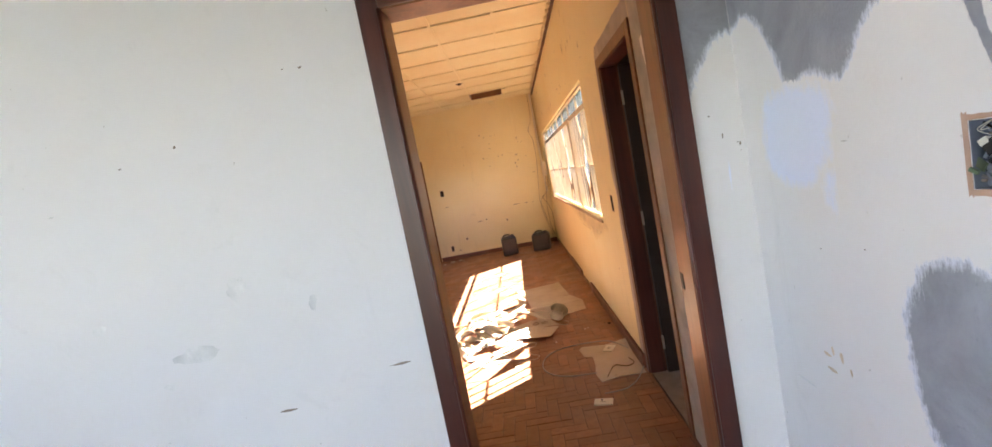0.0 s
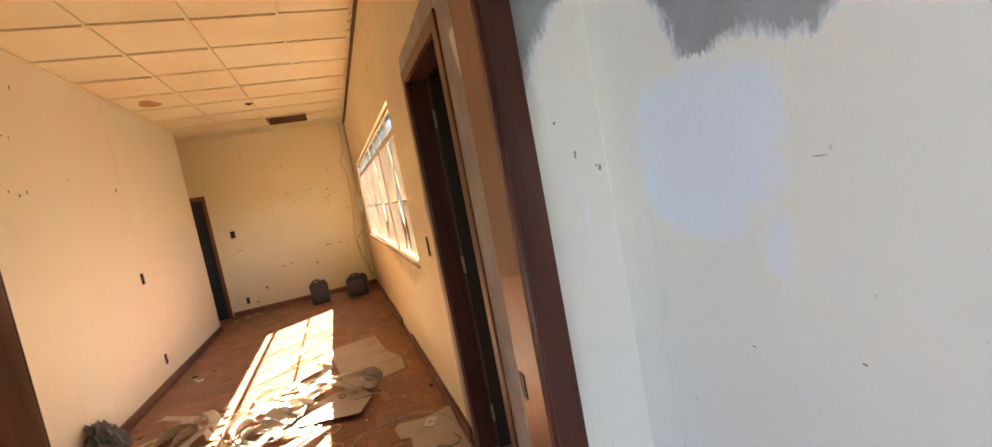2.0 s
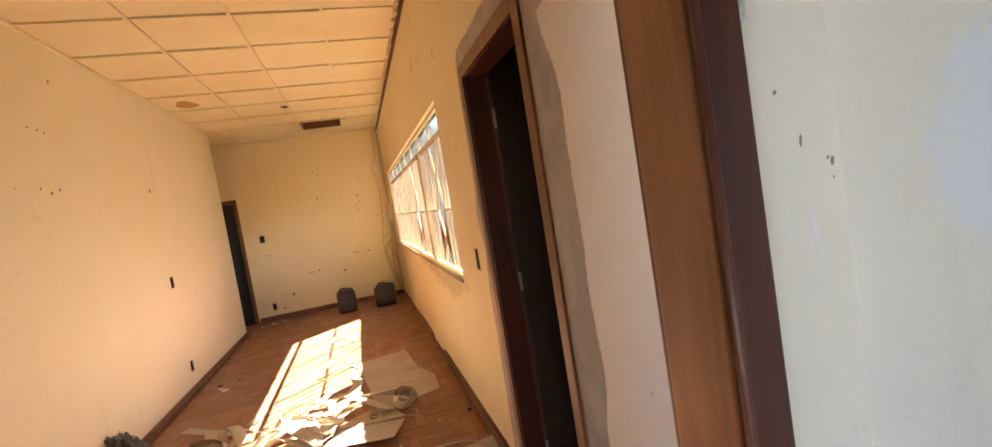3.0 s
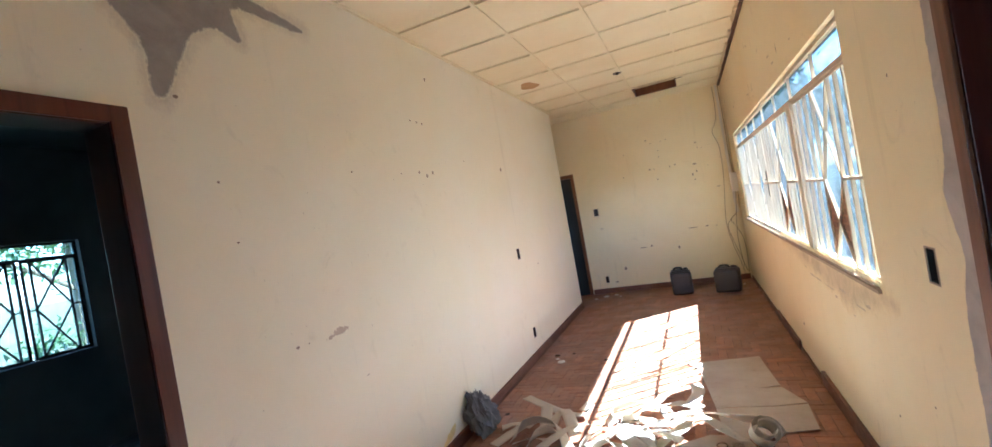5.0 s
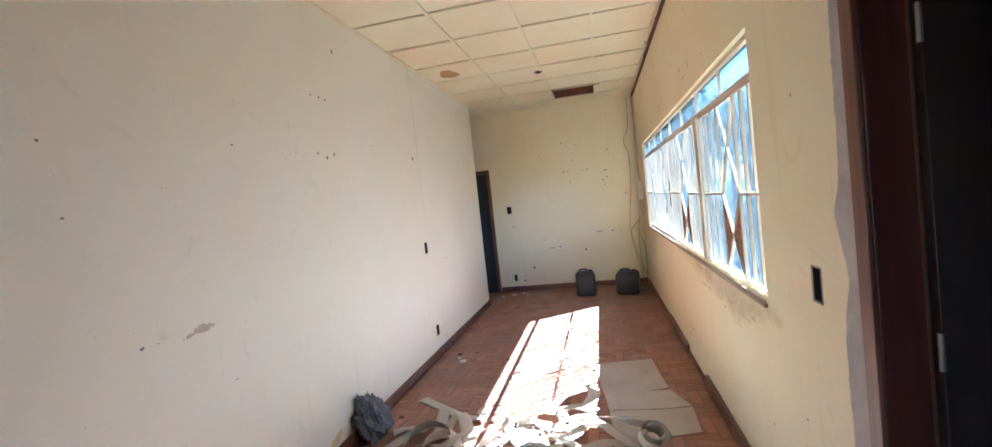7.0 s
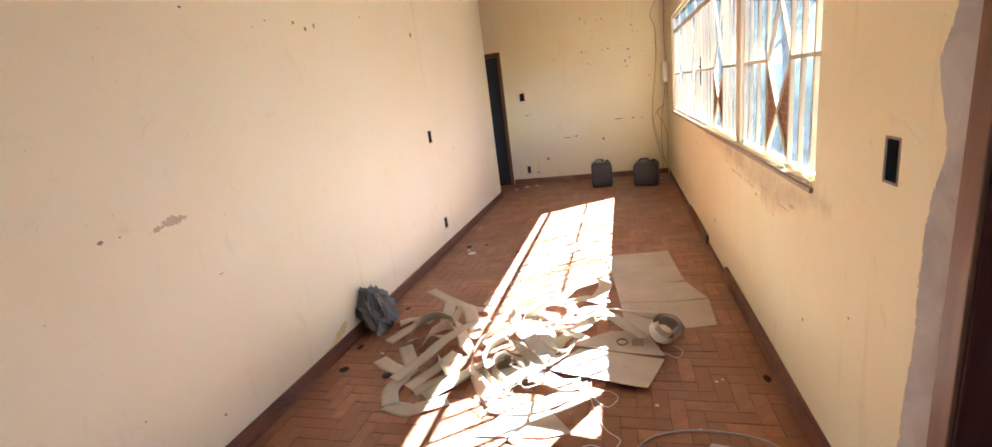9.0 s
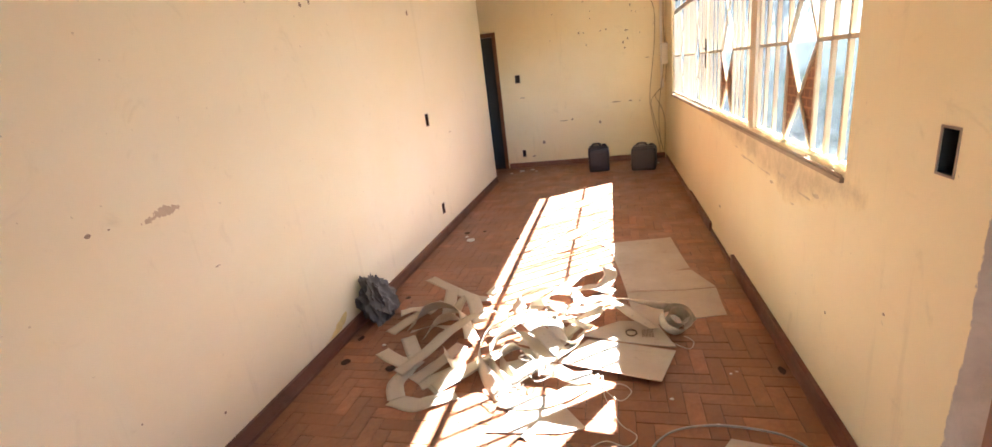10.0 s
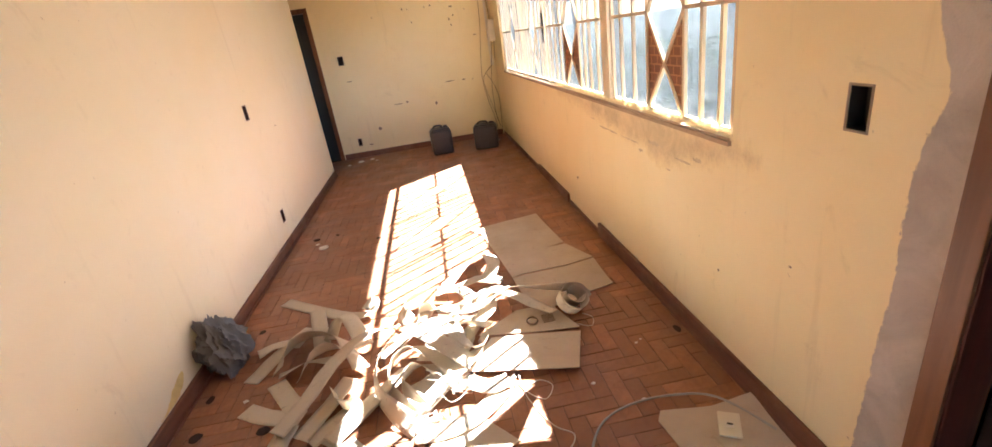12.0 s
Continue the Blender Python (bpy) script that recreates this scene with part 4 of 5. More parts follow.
def wall_box(name, label, axis, face, out, hole, mat, filling="", rim=True):
    """An open box set in the wall behind the hole. Its parts: liner, rim and what is left inside."""
    u0, u1, z0, z1 = hole
    ob = thing(name, label, "wall box")

    def put(n, ua, ub, wa, wb, za, zb, m, lab=""):
        wa, wb = face + out * wa, face + out * wb
        wa, wb = min(wa, wb), max(wa, wb)
        part(n, box(wa, wb, ua, ub, za, zb) if axis == "x" else box(ua, ub, wa, wb, za, zb), m, ob, lab)

    put("back", u0 - 0.002, u1 + 0.002, -0.05, -0.047, z0 - 0.002, z1 + 0.002, mat)
    for a, b in ((u0 - 0.002, u0 + 0.0015), (u1 - 0.0015, u1 + 0.002)):
        put("side", a, b, -0.047, -0.001, z0, z1, mat)
    for a, b in ((z0 - 0.002, z0 + 0.0015), (z1 - 0.0015, z1 + 0.002)):
        put("side", u0 + 0.0015, u1 - 0.0015, -0.047, -0.001, a, b, mat)
    if rim:
        for a, b, c, d in ((u0 - 0.005, u0 + 0.001, z0 - 0.005, z1 + 0.005), (u1 - 0.001, u1 + 0.005, z0 - 0.005, z1 + 0.005), (u0 + 0.001, u1 - 0.001, z0 - 0.005, z0 + 0.001), (u0 + 0.001, u1 - 0.001, z1 - 0.001, z1 + 0.005)):
            put("rim", a, b, 0.0004, 0.0022, c, d, M_CHIP)
    uc, zc = (u0 + u1) / 2, (z0 + z1) / 2
    pt = (lambda u, w, z: (face + out * w, u, z)) if axis == "x" else (lambda u, w, z: (u, face + out * w, z))
    if filling:
        q = random.Random(int(u0 * 1000))

        def chunk(n, u, w, z, du, dw, dz, turn, m, lab="", bev=0.0):
            b = box(-du / 2, du / 2, -dw / 2, dw / 2, -dz / 2, dz / 2, bev)
            to = Matrix(((0, out, 0), (1, 0, 0), (0, 0, 1))).to_4x4() if axis == "x" else Matrix.Identity(4)
            bmesh.ops.transform(b, matrix=Matrix.Translation(pt(u, w, z)) @ to @ pose(0, 0, 0, *turn), verts=b.verts)
            return part(n, b, m, ob, lab)

        lump = bmesh.new()
        bmesh.ops.create_grid(lump, x_segments=18, y_segments=26, size=0.5)
        for v in lump.verts:
            u, z = u0 + 0.002 + (v.co.x + 0.5) * (u1 - u0 - 0.004), z0 + 0.002 + (v.co.y + 0.5) * (z1 - z0 - 0.004)
            h = 0.5 - 0.9 * (v.co.y + 0.5) + 0.55 * v.co.x + 0.5 * noise.noise(Vector((u * 60, z * 60, 3)))
            v.co = pt(u, -0.044 + 0.026 * min(1, max(0, 0.45 + h)) + 0.004 * noise.noise(Vector((u * 300, z * 300, 7))), z)
        part("plaster_lump", lump, M_DUSTY, ob, "dusty broken plaster")
        chunk("switch_module", uc - 0.004, -0.012, zc + 0.012, 0.026, 0.020, 0.022, (12, 32, 18), M_BLACK, "black switch insert", 0.002)
        chunk("switch_tab", uc + 0.008, -0.006, zc + 0.018, 0.013, 0.012, 0.011, (12, 32, 18), M_WHITEPLASTIC, "cream switch tab", 0.002)
        chunk("screw_plate", uc - 0.001, -0.001, zc + 0.006, 0.006, 0.001, 0.016, (12, 32, 18), M_GREY_METAL)
        chunk("bracket", uc + 0.014, -0.002, zc - 0.014, 0.028, 0.002, 0.013, (20, -16, -24), M_GREEN, "bent greenish metal bracket")
        chunk("bracket_arm", uc + 0.022, 0.001, zc - 0.023, 0.013, 0.004, 0.006, (0, -28, 10), M_GREEN)
        for k in range(60):
            z = z0 + 0.005 + (z1 - z0 - 0.010) * q.random() ** 1.7
            chunk("debris", q.uniform(u0 + 0.005, u1 - 0.005), q.uniform(-0.036, -0.010), z, q.uniform(0.004, 0.020), q.uniform(0.0015, 0.004), q.uniform(0.002, 0.006),
                  (q.uniform(-50, 50), q.uniform(-70, 70), q.uniform(-40, 40)), q.choice((M_DUSTY, M_DUSTY, M_DUSTDARK, M_BLACK, M_DARKSTEEL, M_WIRE_BLUE, M_CHIP, M_GREY_METAL)))
        for k in range(9):
            q = random.Random(k + 3)
            a = Vector((uc + q.uniform(-0.022, 0.022), q.uniform(-0.03, -0.012), zc + q.uniform(-0.038, 0.040)))
            pts = [a]
            for _ in range(4):
                a = Vector((min(u1 - 0.003, max(u0 + 0.003, a.x + q.uniform(-0.014, 0.014))), q.uniform(-0.024, 0.002), min(z1 - 0.004, max(z0 + 0.004, a.z + q.uniform(-0.014, 0.014)))))
                pts.append(a)
            part("wire", tube(bmesh.new(), spline([pt(*p) for p in pts], 6), q.choice((0.0008, 0.0013)), 6), (M_WIRE_BLUE, M_BLACK, M_WHITEPLASTIC, M_WIRE_RED, M_GREY_METAL, M_BLACK, M_BLACK, M_WHITEPLASTIC, M_DUSTY)[k], ob, "loose wire end", True)
    return ob


wall_box("switch_box", "broken switch box full of loose wires", "x", R, -1, BOX_A, M_DUSTDARK, "wires", False)
wall_box("socket_box", "broken open box with wires and dust", "x", R, -1, BOX_B, M_BLACK, "wires", False)
wall_box("empty_switch_box", "empty black switch box in the cream wall", "x", R, -1, SWITCH_E, M_BLACK)
wall_box("empty_socket_box", "empty dark box at switch height", "x", L, 1, SOCKET_A, M_DOOR)
wall_box("empty_socket_box", "empty dark box near the skirting", "x", L, 1, SOCKET_B, M_DOOR)
wall_box("empty_switch_box", "empty dark switch box in the end wall", "y", FAR, -1, SWITCH_F, M_BLACK)
wall_box("empty_socket_box", "empty dark socket box in the end wall", "y", FAR, -1, SOCKET_F, M_BLACK)

# ---------- ceiling hatch and marks ----------
hatch = thing("ceiling_hatch", "open ceiling hatch with brown wooden edging", "hatch")
for a, b, c, d in ((-0.470, 0.126, 9.075, 9.091), (-0.470, 0.126, 8.450, 8.466), (-0.470, -0.454, 8.467, 9.074), (0.110, 0.126, 8.467, 9.074)):
    part("edge_board", box(a, b, c, d, TOP - 0.004, TOP + 0.11), M_CASING, hatch)
# Dark sheet added above the opening to stand for the unlit void.
part("dark_backing", box(-0.44, 0.10, 8.60, 9.05, TOP + 0.26, TOP + 0.28), M_DOOR, hatch)
part("splinter", box(0.10, 0.20, 8.46, 8.475, TOP - 0.018, TOP - 0.004), M_DOOR, hatch)
rose = thing("ceiling_rose", "burnt round lamp hole in the ceiling", "lamp fitting", (-0.505, 7.37, TOP))
part("plate", disc(bmesh.new(), 0.05, -0.016, -0.011, 18), M_DOOR, rose)
part("stub", disc(bmesh.new(), 0.018, -0.03, -0.016, 10), M_BLACK, rose)
M_OLDSTAIN = cement("orange_brown_stain", (0.48, 0.30, 0.13), 0.1)
stain = bmesh.new()
ringv = [stain.verts.new((-1.44 + 0.10 * math.cos(a) * (1 + 0.2 * math.sin(3 * a)), 6.88 + 0.16 * math.sin(a), TOP - 0.0030)) for a in [2 * math.pi * k / 24 for k in range(24)]]
stain.faces.new(ringv)
solid("ceiling_stain", stain, M_OLDSTAIN, "orange damp stain on the ceiling", "stain", "structure")

# ---------- cable corner ----------
trunk = thing("cable_trunking", "white plastic cable trunking in the corner", "trunking")
part("duct", box(0.628, 0.662, FAR - 0.022, FAR - 0.001, 1.16, 2.97, 0.003), M_WHITEPLASTIC, trunk)
part("outlet", box(0.628, 0.676, FAR - 0.034, FAR - 0.001, 1.02, 1.15, 0.006), M_WHITEPLASTIC, trunk, "small ivory outlet")
fuse = thing("fuse_box", "small white plastic fuse box on the wall", "fuse box")
fuse_body = part("body", box(R - 0.085, R - 0.001, 9.30, 9.42, 1.34, 1.62, 0.010), M_WHITEPLASTIC, fuse)
part("lid", box(R - 0.094, R - 0.0855, 9.308, 9.412, 1.36, 1.60, 0.004), M_WHITEPLASTIC, fuse_body)
M_CABLE = material("brown_dusty_cable", (0.16, 0.09, 0.05), 0.6)
M_CABLE2 = material("grey_cable", (0.38, 0.37, 0.36), 0.5)
Y = FAR - 0.012
for pts in (((0.60, Y, 2.96), (0.585, Y, 2.5), (0.50, Y - .02, 2.28), (0.56, Y, 2.05), (0.55, Y, 1.6), (0.48, Y, 0.92), (0.52, Y, 0.55), (0.58, Y, 0.30), (0.62, Y, 0.05)),
            ((0.64, Y - .03, 1.02), (0.55, Y - .02, 0.92), (0.62, Y - .03, 0.78), (0.68, Y - .05, 0.55), (0.67, Y - .04, 0.10)),
            ((0.645, Y - .03, 1.02), (0.50, Y, 0.86), (0.53, Y, 0.62), (0.60, Y - .02, 0.35), (0.655, Y - .02, 0.12)),
            ((0.675, Y, 2.97), (0.68, Y - .01, 2.4), (0.672, Y - .02, 1.95), (0.683, Y - .05, 1.62), (0.67, Y - .03, 1.3), (0.60, Y - .02, 0.7), (0.62, Y - .02, 0.2)),
            ((0.688, 9.37, 1.36), (0.69, 9.45, 1.22), (0.68, 9.5, 1.1))):
    solid("hanging_cable", tube(bmesh.new(), spline(pts, 10), 0.0032, 6), M_CABLE, "dusty brown cable hanging in the corner", "cable", smooth=True, group="cables in the corner")

# ---------- jerrycans ----------
def jerrycan(at, rz, w, d, h, label):
    ob = thing("jerrycan", label, "jerrycan", at, rz, "black cans by the end wall")
    body = part("body", box(-w / 2, w / 2, -d / 2, d / 2, 0.0, h * 0.86, 0.035), M_CANS, ob)
    part("shoulder", box(-w * 0.42, w * 0.42, -d * 0.40, d * 0.40, h * 0.861, h * 0.91, 0.012), M_CANS, ob)
    part("handle", tube(bmesh.new(), spline([(-w * 0.30, 0, h * 0.905), (-w * 0.22, 0, h * 0.99), (0.02, 0, h * 0.985), (w * 0.10, 0, h * 0.905)], 6), 0.014, 8), M_CANS, ob, smooth=True)
    part("cap", disc(bmesh.new(), 0.028, h * 0.911, h * 0.97, 16, (w * 0.28, 0)), M_CANS, ob)
    for z in (0.22, 0.62):
        part("rib", box(-w / 2 - 0.002, w / 2 + 0.002, -d / 2 - 0.002, d / 2 + 0.002, h * z, h * z + 0.012, 0.003), M_CANS, body)
    return ob


jerrycan((-0.275, 8.95, 0.0015), 4, 0.285, 0.24, 0.385, "black plastic jerrycan standing near the end wall")
jerrycan((0.335, 8.85, 0.0015), -9, 0.32, 0.27, 0.360, "squat black plastic jerrycan with its cap aside")

# ---------- crumpled bag ----------
M_BAG = material("dark_grey_bag_cloth", (0.125, 0.13, 0.14), 0.55)
gb = Graph(M_BAG)
gb.bump(gb.noise(gb.coords(), 22, 6, 0.6, 1.0), 0.5, 0.01)
bag = bmesh.new()
bmesh.ops.create_icosphere(bag, subdivisions=5, radius=1.0)
for v in bag.verts:
    p = v.co.copy()
    crease = 1.0 - abs(noise.noise(Vector((p.x * 1.5 + p.z * 0.9, p.y * 1.5, p.z * 1.1)) + Vector((3, 1, 2)))) * 2.0
    fine = 1.0 - abs(noise.noise(Vector((p.x * 3.1, p.y * 3.1 + p.z * 1.3, p.z * 2.0)) + Vector((9, 4, 1)))) * 2.0
    k = 0.82 + 0.20 * noise.noise(p * 1.1) + 0.34 * max(0, crease) ** 4 + 0.16 * max(0, fine) ** 3
    taper = 1.0 - 0.30 * max(0, p.z) + 0.10 * max(0, -p.z)
    v.co = Vector((p.x * 0.115 * taper, p.y * 0.130 * taper, 0)) * k + Vector((0, 0, max(0.0, 0.125 + p.z * 0.165 * k)))
    v.co.x = max(v.co.x - 0.16 * max(0, v.co.z - 0.10), -0.105)
    if v.co.z < 0.09:
        v.co.x = max(v.co.x, -0.072)
ob = solid("crumpled_bag", bag, M_BAG, "crumpled dark grey bag slumped against the skirting", "bag", smooth=False)
ob.data.shade_smooth()
ob.data.set_sharp_from_angle(angle=radians(38))
ob.location = (-1.618, 4.685, 0.001)

# ---------- cardboard ----------
M_CARD = material("dusty_cardboard", (0.46, 0.36, 0.27), 0.9, spec=0.15)
gc = Graph(M_CARD)
vc = gc.coords()
colc = gc.mix(gc.ramp(gc.noise(vc, 3.0, 7, 0.65), [(0.35, g3(0)), (0.7, g3(1))]), (0.50, 0.41, 0.32), (0.60, 0.52, 0.43))
colc = gc.mix(gc.ramp(gc.noise(vc, 9, 7, 0.7, 1.5), [(0.6, g3(0)), (0.75, g3(0.5))]), colc, (0.22, 0.15, 0.10))
gc.link(colc, gc.b.inputs["Base Color"])
gc.bump(gc.noise(gc.coords((1, 120, 1)), 1.0, 2), 0.15, 0.002)
M_PRINT = material("brown_print_ink", (0.20, 0.14, 0.10), 0.9)


def sheet(pts, z, label, lift=(), thick=0.004, seed=0, mat=None):
    """A sheet of cardboard with the outline pts, slightly warped; lift: (x, y, reach, height) of raised corners."""
    ob = thing("cardboard_sheet", label, "cardboard", group="flattened cardboard on the floor")
    bm = bmesh.new()
    f = bm.faces.new([bm.verts.new((x, y, 0)) for x, y in pts])
    xs, ys = [p[0] for p in pts], [p[1] for p in pts]
    for k in range(1, 10):
        x = min(xs) + (max(xs) - min(xs)) * k / 10
        bmesh.ops.bisect_plane(bm, geom=bm.verts[:] + bm.edges[:] + bm.faces[:], plane_co=(x, 0, 0), plane_no=(1, 0, 0))
        y = min(ys) + (max(ys) - min(ys)) * k / 10
        bmesh.ops.bisect_plane(bm, geom=bm.verts[:] + bm.edges[:] + bm.faces[:], plane_co=(0, y, 0), plane_no=(0, 1, 0))
    for v in bm.verts:
        v.co.z = z + 0.004 * (0.5 + 0.5 * noise.noise(Vector((v.co.x * 5, v.co.y * 5, seed))))
        for lx, ly, reach, h in lift:
            d = math.hypot(v.co.x - lx, v.co.y - ly)
            v.co.z += h * max(0, 1 - d / reach) ** 1.5
    ex = bmesh.ops.extrude_face_region(bm, geom=bm.faces[:])
    for g in ex["geom"]:
        if isinstance(g, bmesh.types.BMVert):
            g.co.z += thick
    part("board", bm, mat or M_CARD, ob)
    return ob


sheet([(-0.21, 5.94), (0.10, 5.99), (0.36, 6.01), (0.42, 5.40), (0.27, 5.365), (0.425, 5.37), (0.53, 5.10), (0.34, 5.06), (0.05, 5.05), (-0.02, 5.03), (-0.07, 5.45), (-0.12, 5.80)], 0.003, "large flattened cardboard sheet with torn slits", [(0.36, 6.01, 0.3, 0.012)], seed=1)
sheet([(-0.02, 5.02), (0.05, 5.035), (0.34, 5.045), (0.53, 5.085), (0.515, 4.71), (0.31, 4.685), (0.30, 4.64), (0.02, 4.60)], 0.003, "flattened cardboard flap on the parquet", [(0.51, 4.71, 0.2, 0.015)], seed=2)
mid = sheet([(-0.30, 4.48), (-0.07, 4.64), (0.13, 4.63), (0.205, 4.36), (-0.02, 4.41)], 0.010, "printed cardboard sheet under the fabric", [(0.2, 4.36, 0.2, 0.012)], seed=3)
for k in range(9):
    part("printed_bar", box(0.045 + 0.007 * k, 0.048 + 0.007 * k, 4.455, 4.535, 0.0235, 0.0240), M_PRINT, mid)
ring = tube(bmesh.new(), [(-0.01 + 0.028 * math.cos(a), 4.50 + 0.032 * math.sin(a), 0.0225) for a in [2 * math.pi * k / 20 for k in range(20)]], 0.004, 4, True)
part("printed_mark", ring, M_PRINT, mid)
sheet([(-0.38, 4.21), (-0.24, 4.43), (0.0, 4.385), (0.20, 4.335), (0.105, 4.055), (-0.13, 4.125)], 0.014, "stiff cardboard panel with a raised edge", [(0.105, 4.055, 0.35, 0.020), (-0.13, 4.125, 0.25, 0.012)], seed=4)
sheet([(0.30, 3.71), (0.33, 3.755), (0.52, 3.72), (0.678, 3.72), (0.676, 3.12), (0.50, 3.13), (0.37, 3.09), (0.35, 3.22), (0.375, 3.38), (0.38, 3.52), (0.32, 3.55)], 0.003, "torn brown cardboard by the door", [(0.676, 3.70, 0.2, 0.03)], seed=5)
sheet([(-0.64, 3.70), (-0.52, 3.90), (-0.36, 3.94), (-0.22, 3.76), (-0.33, 3.72)], 0.003, "pale card scrap in the sunlight", seed=6)
sheet([(-0.275, 4.05), (-0.255, 4.085), (-0.185, 4.135), (-0.17, 4.115)], 0.003, "narrow white card strip", seed=7, mat=M_WHITEPLASTIC)

# ---------- switch plates and litter ----------
def switch_plate(at, rz, label, w=0.075, l=0.115):
    ob = thing("switch_plate", label, "switch plate", at, rz)
    base = part("plate", box(-l / 2, l / 2, -w / 2, w / 2, 0.0, 0.009, 0.003), M_WHITEPLASTIC, ob)
    part("insert", box(-0.018, 0.018, -0.014, 0.014, 0.0092, 0.016, 0.002), M_WHITEPLASTIC, base)
    part("slot", box(-0.012, -0.004, -0.010, 0.010, 0.0162, 0.0168), M_BLACK, ob, "dark slot")
    return ob


switch_plate((0.525, 3.615, 0.012), 62, "ivory switch plate lying on cardboard")
switch_plate((0.33, 2.83, 0.0015), -14, "ivory switch plate lying on the parquet")
M_PAPER = material("white_paper_scrap", (0.75, 0.74, 0.70), 0.8)
M_BURN = cement("charred_mark", (0.055, 0.038, 0.030), 0.6)
for k, (x, y, s, m, lab) in enumerate(((-1.40, 6.14, 0.045, M_PAPER, "white paper scrap"), (-1.50, 6.36, 0.03, M_BURN, "dark crumpled scrap"), (-1.47, 6.25, 0.02, M_PAPER, "small pale scrap"), (-1.33, 6.40, 0.018, M_BURN, "dark pellet"), (-0.95, 6.15, 0.022, M_BURN, "dark pellet"), (0.14, 3.98, 0.010, M_PAPER, "pale crumb"),
                                        (-1.45, 9.25, 0.05, M_PAPER, "pale plaster crumb"), (-1.30, 9.32, 0.035, M_PAPER, "pale plaster crumb"), (-1.60, 9.15, 0.03, M_PAPER, "pale plaster crumb"), (-1.22, 9.2, 0.02, M_PAPER, "pale plaster crumb"), (-1.43, 4.35, 0.014, M_PAPER, "pale crumb"), (-1.28, 4.12, 0.03, M_BURN, "dark splinter"),
                                        (0.55, 9.2, 0.02, M_PAPER, "pale plaster crumb"), (0.42, 4.18, 0.008, M_PAPER, "pale crumb"), (0.45, 4.2, 0.006, M_PAPER, "pale crumb"), (-0.2, 3.58, 0.02, M_PAPER, "pale card scrap"), (0.3, 3.83, 0.012, M_PAPER, "pale crumb"), (-0.46, 3.70, 0.03, M_PAPER, "white plastic scrap"))):
    q, sb = random.Random(k), bmesh.new()
    bmesh.ops.create_icosphere(sb, subdivisions=2, radius=s)
    for v in sb.verts:
        v.co = Vector((v.co.x * q.uniform(0.75, 1.1), v.co.y * q.uniform(0.6, 1.0), max(-0.2 * s, v.co.z * 0.28) + 0.2 * s))
    o = solid("litter_scrap", sb, m, lab + " on the parquet", "litter", group="litter on the floor")
    o.location = (x, y, 0.0015)
for k, (x, y, a, b) in enumerate(((-1.585, 4.17, 0.028, 0.030), (0.645, 4.22, 0.016, 0.030), (-1.54, 4.97, 0.018, 0.022), (-1.62, 4.42, 0.018, 0.030))):
    sb = bmesh.new()
    sb.faces.new([sb.verts.new((x + a * math.cos(t) * (1 + 0.10 * math.sin(3 * t + k) + 0.05 * math.sin(11 * t)), y + b * math.sin(t) * (1 + 0.08 * math.sin(4 * t + 2 * k)), 0.0024)) for t in [2 * math.pi * j / 28 for j in range(28)]])
    part("burn_mark", sb, M_BURN, floor, "charred spot on the parquet")

# ---------- cables and cords on the floor ----------
def cord(name, pts, r, mat, label, cat, group=""):
    return solid(name, tube(bmesh.new(), spline(pts, 10), r, 6), mat, label, cat, smooth=True, group=group)


cord("loose_cable", [(0.66, 3.55, 0.02), (0.56, 3.74, 0.022), (0.43, 3.81, 0.012), (0.25, 3.82, 0.007), (0.10, 3.76, 0.007), (0.01, 3.62, 0.007), (0.0, 3.45, 0.007), (0.07, 3.32, 0.007), (0.19, 3.26, 0.007), (0.36, 3.24, 0.008)], 0.0045, M_CABLE2, "grey cable lying in a wide loop", "cable")
cord("loose_cable", [(0.68, 3.20, 0.016), (0.60, 3.05, 0.008), (0.50, 2.95, 0.007), (0.36, 2.93, 0.007)], 0.004, M_CABLE2, "grey cable end by the doorway", "cable")
cord("loose_cable", [(0.42, 3.14, 0.018), (0.50, 3.30, 0.014), (0.58, 3.25, 0.018), (0.64, 3.30, 0.014), (0.62, 3.38, 0.018)], 0.003, M_CABLE, "thin brown wire on the cardboard", "cable")
M_CORD = material("off_white_cord", (0.70, 0.66, 0.56), 0.7)
cord("thin_cord", [(-0.18, 4.12, 0.02), (-0.19, 4.04, 0.004), (-0.24, 3.95, 0.004), (-0.33, 3.88, 0.004), (-0.36, 3.80, 0.004)], 0.002, M_CORD, "thin off-white blind cord", "cord", "cords of the blind")
cord("thin_cord", [(-0.16, 4.11, 0.02), (-0.15, 4.03, 0.004), (-0.08, 3.95, 0.004), (-0.03, 4.02, 0.004), (-0.08, 4.07, 0.004), (-0.15, 4.02, 0.006), (-0.13, 3.92, 0.004), (-0.08, 3.80, 0.004), (-0.02, 3.74, 0.004), (-0.06, 3.68, 0.004), (-0.14, 3.70, 0.004), (-0.20, 3.66, 0.004)], 0.002, M_CORD, "thin off-white blind cord in loops", "cord", "cords of the blind")
cord("thin_cord", [(0.20, 4.40, 0.02), (0.27, 4.38, 0.004), (0.30, 4.45, 0.004), (0.26, 4.50, 0.006)], 0.0015, M_CORD, "thin off-white blind cord", "cord", "cords of the blind")
tangle = thing("cord_tangle", "tangle of cords and clips in the pile", "cord", (-0.45, 4.30, 0.0))
q = random.Random(21)
